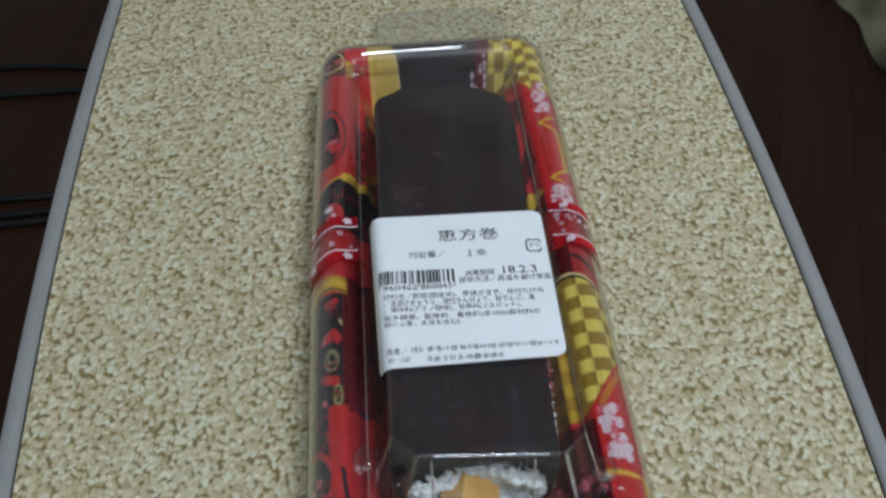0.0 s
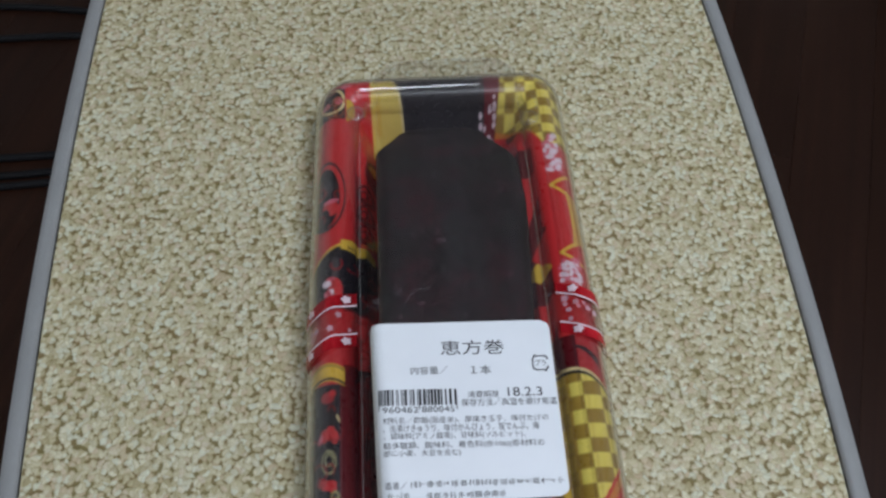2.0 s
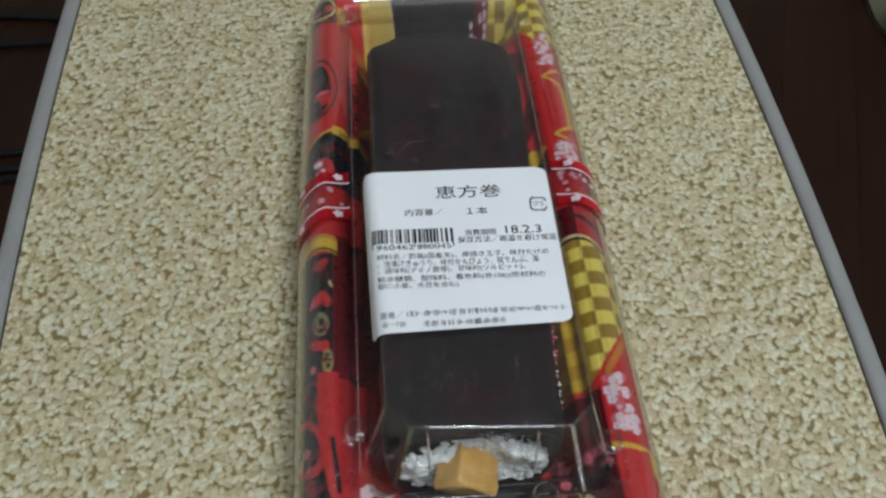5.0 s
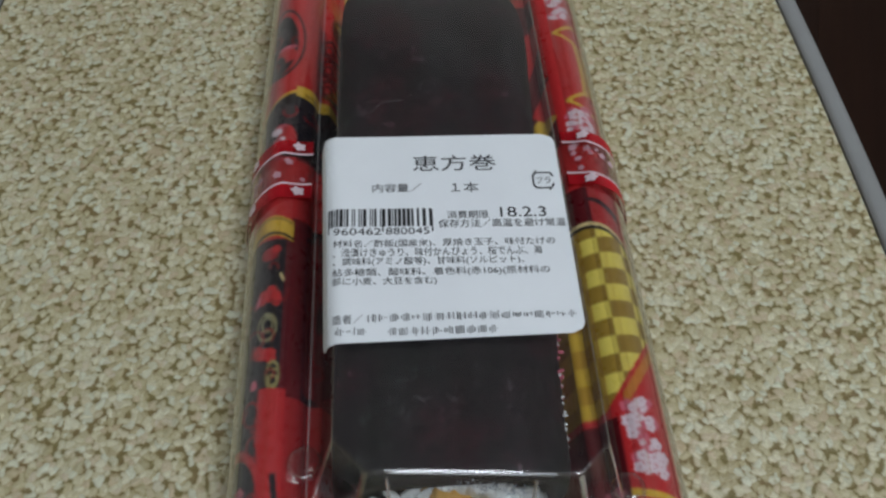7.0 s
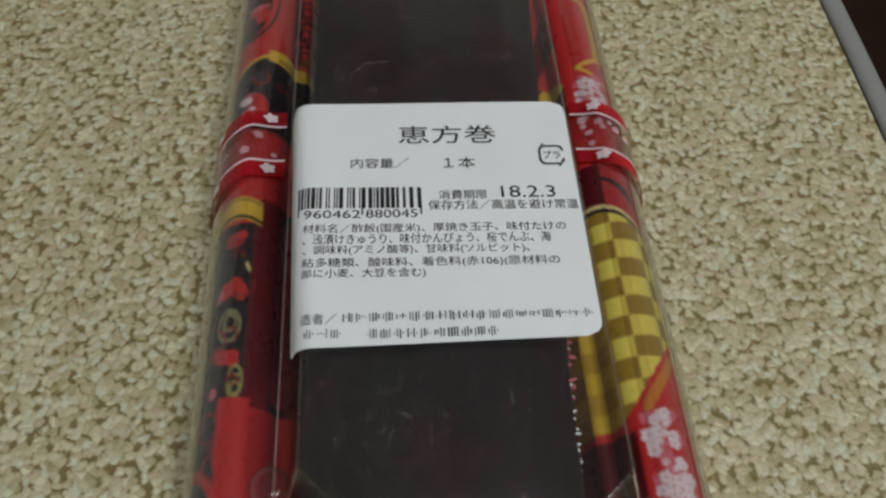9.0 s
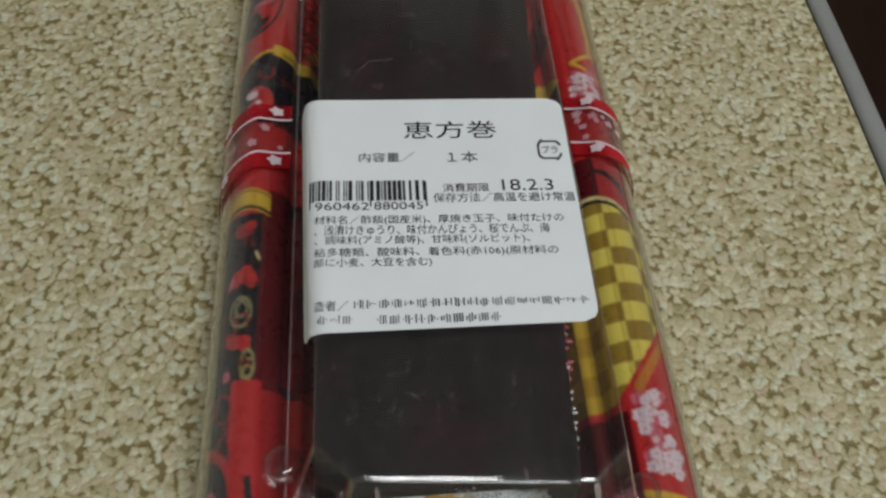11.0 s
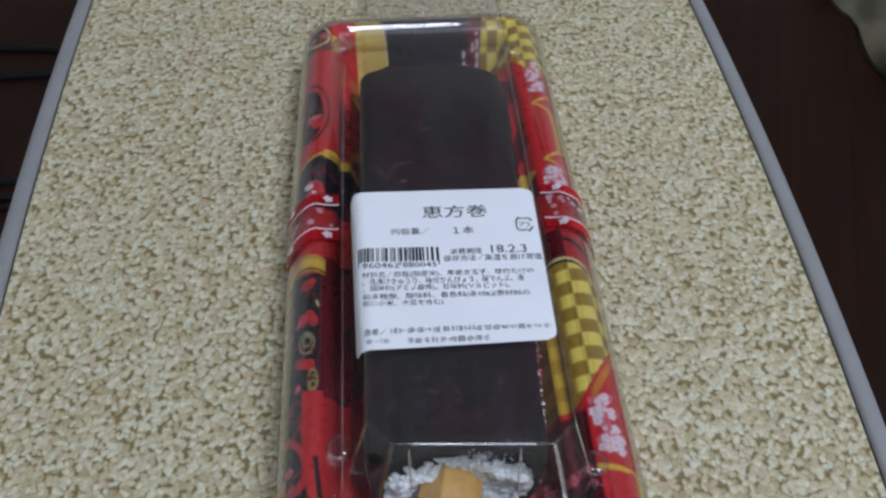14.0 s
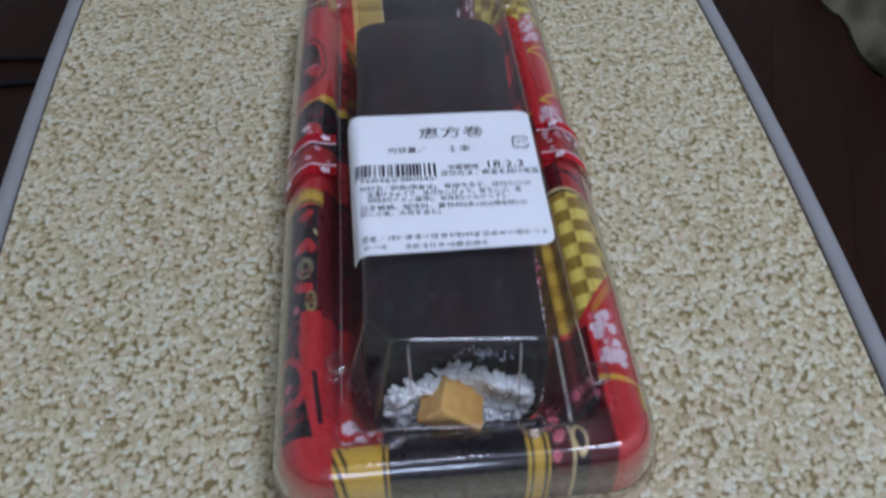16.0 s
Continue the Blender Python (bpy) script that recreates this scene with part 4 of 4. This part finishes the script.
def make_print_on_label():
    write("恵方巻", -7.8, 11.6, -27.2, 4.6)
    write("内容量／", -17.2, -6.0, -33.9, 2.4)
    write("１本", 0.8, 7.0, -34.7, 2.8)
    write("消費期限", -0.6, 8.6, -42.3, 2.1)
    write("18.2.3", 11.3, 21.6, -42.2, 2.7)
    write("保存方法／高温を避け常温", -2.7, 25.6, -44.6, 2.2)
    write("材料名／酢飯(国産米)、厚焼き玉子、味付たけの", -26.1, 22.5, -48.8, 2.2)
    write("、浅漬けきゅうり、味付かんぴょう、桜でんぶ、海", -26.1, 19.4, -51.0, 2.2)
    write("、調味料(アミノ酸等)、甘味料(ソルビット)、", -26.0, 15.2, -53.4, 2.2)
    write("粘多糖類、酸味料、着色料(赤106)(原材料の", -26.1, 20.4, -56.1, 2.2)
    write("部に小麦、大豆を含む)", -26.1, -3.9, -58.3, 2.1)
    write("造者／", -26.0, -19.6, -67.2, 2.1)
    code = random.Random(3)
    for start, v, count in ((-18.6, -67.3, 19), (-25.2, -70.1, 3), (-14.5, -70.6, 10)):
        row = []
        for k in range(count):
            u = start + k * 2.30
            for j in range(4):
                row.append((u + j * 0.50, v - (u - start) * 0.030 + code.uniform(-0.15, 0.15), code.uniform(0.16, 0.30), code.choice((0.25, 0.9, 1.5, 1.7))))
        tagged(ink_bars("fine_print", row, "row of small unreadable print"), kind="stuff")
    write("960462", -26.0, -15.4, -45.5, 1.8)
    write("880045", -14.4, -4.8, -45.9, 1.8)
    # barcode
    bars, u = [], -27.4
    code = random.Random(7)
    while u < -4.2:
        w = code.choice((0.25, 0.25, 0.5, 0.5, 0.75))
        bars.append((u, -41.7 - (u + 27.4) * 0.042, w, 4.8))
        u += w + code.choice((0.25, 0.25, 0.5, 0.75))
    for e in (-27.4, -15.2, -4.2):
        bars.append((e, -42.5 - (e + 27.4) * 0.042, 0.3, 6.0))
    tagged(ink_bars("barcode", bars, "black barcode"), kind="stuff")
    # recycling mark: a broken square with two syllables
    ring = []
    for sx, sy, a0 in ((1, 1, 0), (-1, 1, 90), (-1, -1, 180), (1, -1, 270)):
        for k in range(7):
            a = radians(a0 + 15 * k)
            ring.append((22.1 + sx * 1.05 + 1.25 * math.cos(a), -33.8 + sy * 0.95 + 1.25 * math.sin(a)))
    verts, faces = [], []
    for k, (x, y) in enumerate(ring):
        for w in (0.91, 1.09):
            verts.append(on_label(22.1 + (x - 22.1) * w, -33.8 + (y + 33.8) * w))
        if k not in (8, 22, 27):
            faces.append((2 * k, 2 * k + 1, 2 * ((k + 1) % 28) + 1, 2 * ((k + 1) % 28)))
    for x, y, a in ((20.6, -31.4, 200), (23.5, -36.2, 20)):
        o = len(verts)
        verts += [on_label(x + 0.6 * math.cos(radians(a + d)), y + 0.6 * math.sin(radians(a + d))) for d in (0, 120, 240)]
        faces.append((o, o + 1, o + 2))
    ink_mesh("recycling_mark", verts, faces, "rounded square recycling mark with arrow tips")
    write("プラ", 20.5, 23.8, -33.7, 1.9)


make_print_on_label()


# ---- sealing tapes on the lid's long sides ----
def make_tape(side, v_mid, slope, half, inner, places):

    def path(f):
        """From the dome's foot over the shoulder and down the outside."""
        if f < 0.3:
            k = f / 0.3
            return 0.0356 + 0.0069 * k, 0.0283 + 0.0030 * k ** 1.6
        a = radians(90 - 84 * (f - 0.3) / 0.7)
        return 0.04255 + 0.0117 * math.cos(a), 0.0130 + 0.0183 * math.sin(a)

    def strip(name, a, b, material, lift, parent, f0=0.0, f1=1.0, label=""):
        rings = []
        for j in range(7):
            q = a + (b - a) * j / 6
            row = []
            for i in range(25):
                f = f0 + (f1 - f0) * i / 24
                u, h = path(f)
                wig = 0.0004 * math.sin(f * 9 + side)
                row.append((side * u - 0.00105 * min(1.0, f * 3), (v_mid + q + slope * (f - 0.5)) / 1000 + wig, h + 0.0006 + lift))
            rings.append(row)
        v, fc = loft(rings, closed=False)
        return mesh_ob(name, v, fc, material, parent, True, label)

    tape = strip("sealing_tape", -half, half, TAPE, 0.0, CONTAINER, label="clear sealing tape with red printed edges")
    strip("tape_edge", inner, half, TAPERED, 0.0002, tape)
    strip("tape_edge", -half, -inner, TAPERED, 0.0002, tape)
    strip("tape_line", inner - 0.6, inner, TAPEWHITE, 0.0002, tape)
    strip("tape_line", -inner, 0.6 - inner, TAPEWHITE, 0.0002, tape)
    for q in ((half + inner) / 2, -(half + inner) / 2):
        for f in places:
            ring = []
            for k in range(20):
                a = 2 * math.pi * k / 20
                rad = 0.8 + 0.16 * math.cos(5 * a)
                u, h = path(min(1, max(0, f + 0.085 * rad * math.cos(a))))
                ring.append((side * u - 0.00105 * min(1.0, f * 3), (v_mid + q + 1.7 * rad * math.sin(a) + slope * (f - 0.5)) / 1000, h + 0.0012))
            u, h = path(f)
            ring.append((side * u - 0.00105 * min(1.0, f * 3), (v_mid + q + slope * (f - 0.5)) / 1000, h + 0.0013))
            mesh_ob("tape_flower", ring, [(k, (k + 1) % 20, 20) for k in range(20)], TAPEWHITE, tape)
    # pale blossoms printed on the clear middle
    pick = random.Random(11 + side)
    for _ in range(12):
        f, q, size = pick.uniform(0.06, 0.94), pick.uniform(-4.0, 4.0), pick.uniform(0.8, 1.5)
        ring = []
        for k in range(20):
            a = 2 * math.pi * k / 20
            rad = size * (0.8 + 0.22 * math.cos(5 * a))
            u, h = path(min(1, max(0, f + 0.042 * rad * math.cos(a))))
            ring.append((side * u - 0.00105 * min(1.0, f * 3), (v_mid + q + rad * math.sin(a) + slope * (f - 0.5)) / 1000, h + 0.0011))
        u, h = path(f)
        ring.append((side * u - 0.00105 * min(1.0, f * 3), (v_mid + q + slope * (f - 0.5)) / 1000, h + 0.0012))
        mesh_ob("tape_flower", ring, [(k, (k + 1) % 20, 20) for k in range(20)], TAPEPALE, tape)
    return tape


make_tape(1, -7.6, -6.0, 9.6, 5.9, (0.28,))
make_tape(-1, -7.9, -7.0, 10.0, 5.6, (0.14, 0.68))


# ---- lock buttons pressed into the lid ----
def make_button(u, v, h, r):
    rings = []
    for rr, z in ((r * 1.10, 0.0), (r * 1.02, 0.0018), (r * 0.92, 0.0024), (r * 0.5, 0.0027)):
        rings.append([(u + rr * math.cos(2 * math.pi * i / 24), v + rr * math.sin(2 * math.pi * i / 24), h + z) for i in range(24)])
    vv, f = loft(rings, cap_last=True)
    ob = mesh_ob("lock_button", vv, f, LID, LID_OB, True)
    # the rim takes the pale edge sheet, a bright outline painted in
    ob.data.materials.append(LID_EDGE)
    for p in ob.data.polygons:
        p.material_index = int(24 <= p.index < 48)


for u, v, h in ((-0.0213, -0.1115, 0.0282), (0.0160, -0.1115, 0.0282), (0.0362, -0.0980, 0.0280), (-0.0350, -0.0880, 0.0275), (0.0350, 0.0790, 0.0280), (-0.0350, 0.0850, 0.0280)):
    make_button(u, v, h, 0.0036)


# ---- a pale scuff on the lid over the roll ----
def make_scuff():
    rings = []
    for k in range(61):
        f = k / 60
        u = -19.0 + 9.4 * f + 0.5 * noise.noise((f * 9, 0, 3))
        v = -14.5 + 6.4 * min(1.0, f * 2.4) ** 0.8 + 0.9 * f * (f > 0.4) + 0.6 * noise.noise((f * 12, 4, 0))
        w = 0.02 + 0.26 * max(0.0, noise.noise((f * 16, 9, 1)) + 0.25)
        rings.append([(u / 1000, (v - w) / 1000, 0.0578), (u / 1000, (v + w) / 1000, 0.0578)])
    v, f = loft(rings, closed=False)
    mesh_ob("scuff", v, f, SCUFF, LID_OB, True, "thin pale scuff line")


make_scuff()


# ---- things on the floor ----
def make_cable(points, r=0.0032):
    cu = bpy.data.curves.new("power_cable", "CURVE")
    cu.dimensions, cu.bevel_depth, cu.bevel_resolution, cu.resolution_u = "3D", r, 3, 10
    sp = cu.splines.new("BEZIER")
    sp.bezier_points.add(len(points) - 1)
    for bp, p in zip(sp.bezier_points, points):
        bp.co = (*p, r)
        bp.handle_left_type = bp.handle_right_type = "AUTO"
    cu.materials.append(RUBBER)
    tmp = new("power_cable", cu)
    dg = bpy.context.evaluated_depsgraph_get()
    dg.update()
    me = bpy.data.meshes.new_from_object(tmp.evaluated_get(dg))
    me.polygons.foreach_set("use_smooth", [True] * len(me.polygons))
    bpy.data.objects.remove(tmp)
    ob = new("power_cable", me)
    tagged(ob, "black power cable lying on the dark floor", "cable", "cables on the floor")
    return ob


make_cable([(-0.95, 0.60), (-0.62, 0.572), (-0.40, 0.592), (-0.30, 0.583), (-0.10, 0.55), (0.0, 0.50)])
make_cable([(-0.95, 0.53), (-0.62, 0.530), (-0.40, 0.552), (-0.30, 0.556), (-0.10, 0.53), (0.0, 0.47)])
make_cable([(-0.95, 0.44), (-0.62, 0.425), (-0.36, 0.424), (-0.27, 0.432), (-0.10, 0.45)])
make_cable([(-0.95, 0.40), (-0.62, 0.400), (-0.36, 0.406), (-0.27, 0.416), (-0.10, 0.43)])
make_cable([(-0.95, 0.36), (-0.62, 0.388), (-0.36, 0.396), (-0.27, 0.404), (-0.10, 0.40)])


def make_blanket():
    """A pale cloth heaped on the floor, with deep folds."""
    n, m = 190, 230
    x0, y0, wx, wy = 0.402, 0.45, 0.70, 0.95
    rows = []
    for j in range(m + 1):
        q = j / m
        row = []
        for i in range(n + 1):
            p = i / n
            edge = min(p, 1 - p, q, 1 - q)
            rise = min(1.0, edge / 0.16)
            fold = 0.5 + 0.5 * math.sin(11 * (p * 1.3 - q * 0.9) + 2.2 * noise.noise((p * 3, q * 3, 0)))
            crease = abs(noise.noise((p * 11 + q * 5, q * 7 - p * 3, 3))) ** 0.6
            z = 0.004 + 0.125 * math.sin(rise * math.pi / 2) * (0.60 + 0.40 * fold) + rise * (0.040 * crease - 0.012) + 0.008 * noise.noise((p * 24, q * 24, 2))
            wob = 0.05 * noise.noise((p * 2.2, q * 2.2, 5)) + 0.022 * noise.noise((p * 9, q * 12, 7)) + 0.006 * noise.noise((p * 30, q * 36, 1))
            x = x0 + wx * p + 0.6 * wob + 0.07 * (1 - q) ** 6
            # rucks hang down the flank
            ruck = 1 - 2 * abs(math.sin((y0 + wy * q) * 42 + z * 48 + 2.5 * noise.noise((q * 9, z * 8, 8)))) ** 0.55
            x += 0.017 * ruck * (0.7 + 0.8 * noise.noise((q * 12, 2, 4))) * min(1.0, z / 0.02) * (1.15 - rise)
            row.append((x, y0 + wy * q + wob, max(0.003, z - 0.010 * ruck * rise)))
        rows.append(row)
    v, f = loft(rows, closed=False)
    k = len(v)
    base = [(x, y, 0.0005) for x, y, z in v]
    faces = f + [tuple(k + i for i in reversed(q)) for q in f]
    ob = mesh_ob("blanket", v + base, faces, CLOTH, None, True)
    tagged(ob, "crumpled pale grey-green cloth blanket on the floor", "blanket")


make_blanket()


# ---- floor boards ----
def make_boards():
    x0, x1, y0, y1 = ROOM
    w, gap = 0.0635, 0.0001
    data = {}
    count = int((x1 - x0) / w)
    for c in range(count):
        cuts = [y0] + sorted(y0 + (y1 - y0) * ((0.37 * c + k * 0.5) % 1.0) for k in range(2)) + [y1]
        for a, b in zip(cuts, cuts[1:]):
            if b - a < 0.05:
                continue
            key = round(b - a, 3)
            if key not in data:
                bm = box_bm((w - gap, b - a - gap, 0.010), (0, 0, 0), 0.00015, 1)
                me = bpy.data.meshes.new("floor_board")
                bm.to_mesh(me)
                bm.free()
                me.materials.append(WOOD)
                data[key] = me
            ob = new("floor_board", data[key])
            ob.parent = FLOOR
            ob.location = (x0 + w * (c + 0.5), (a + b) / 2, -0.005)


make_boards()
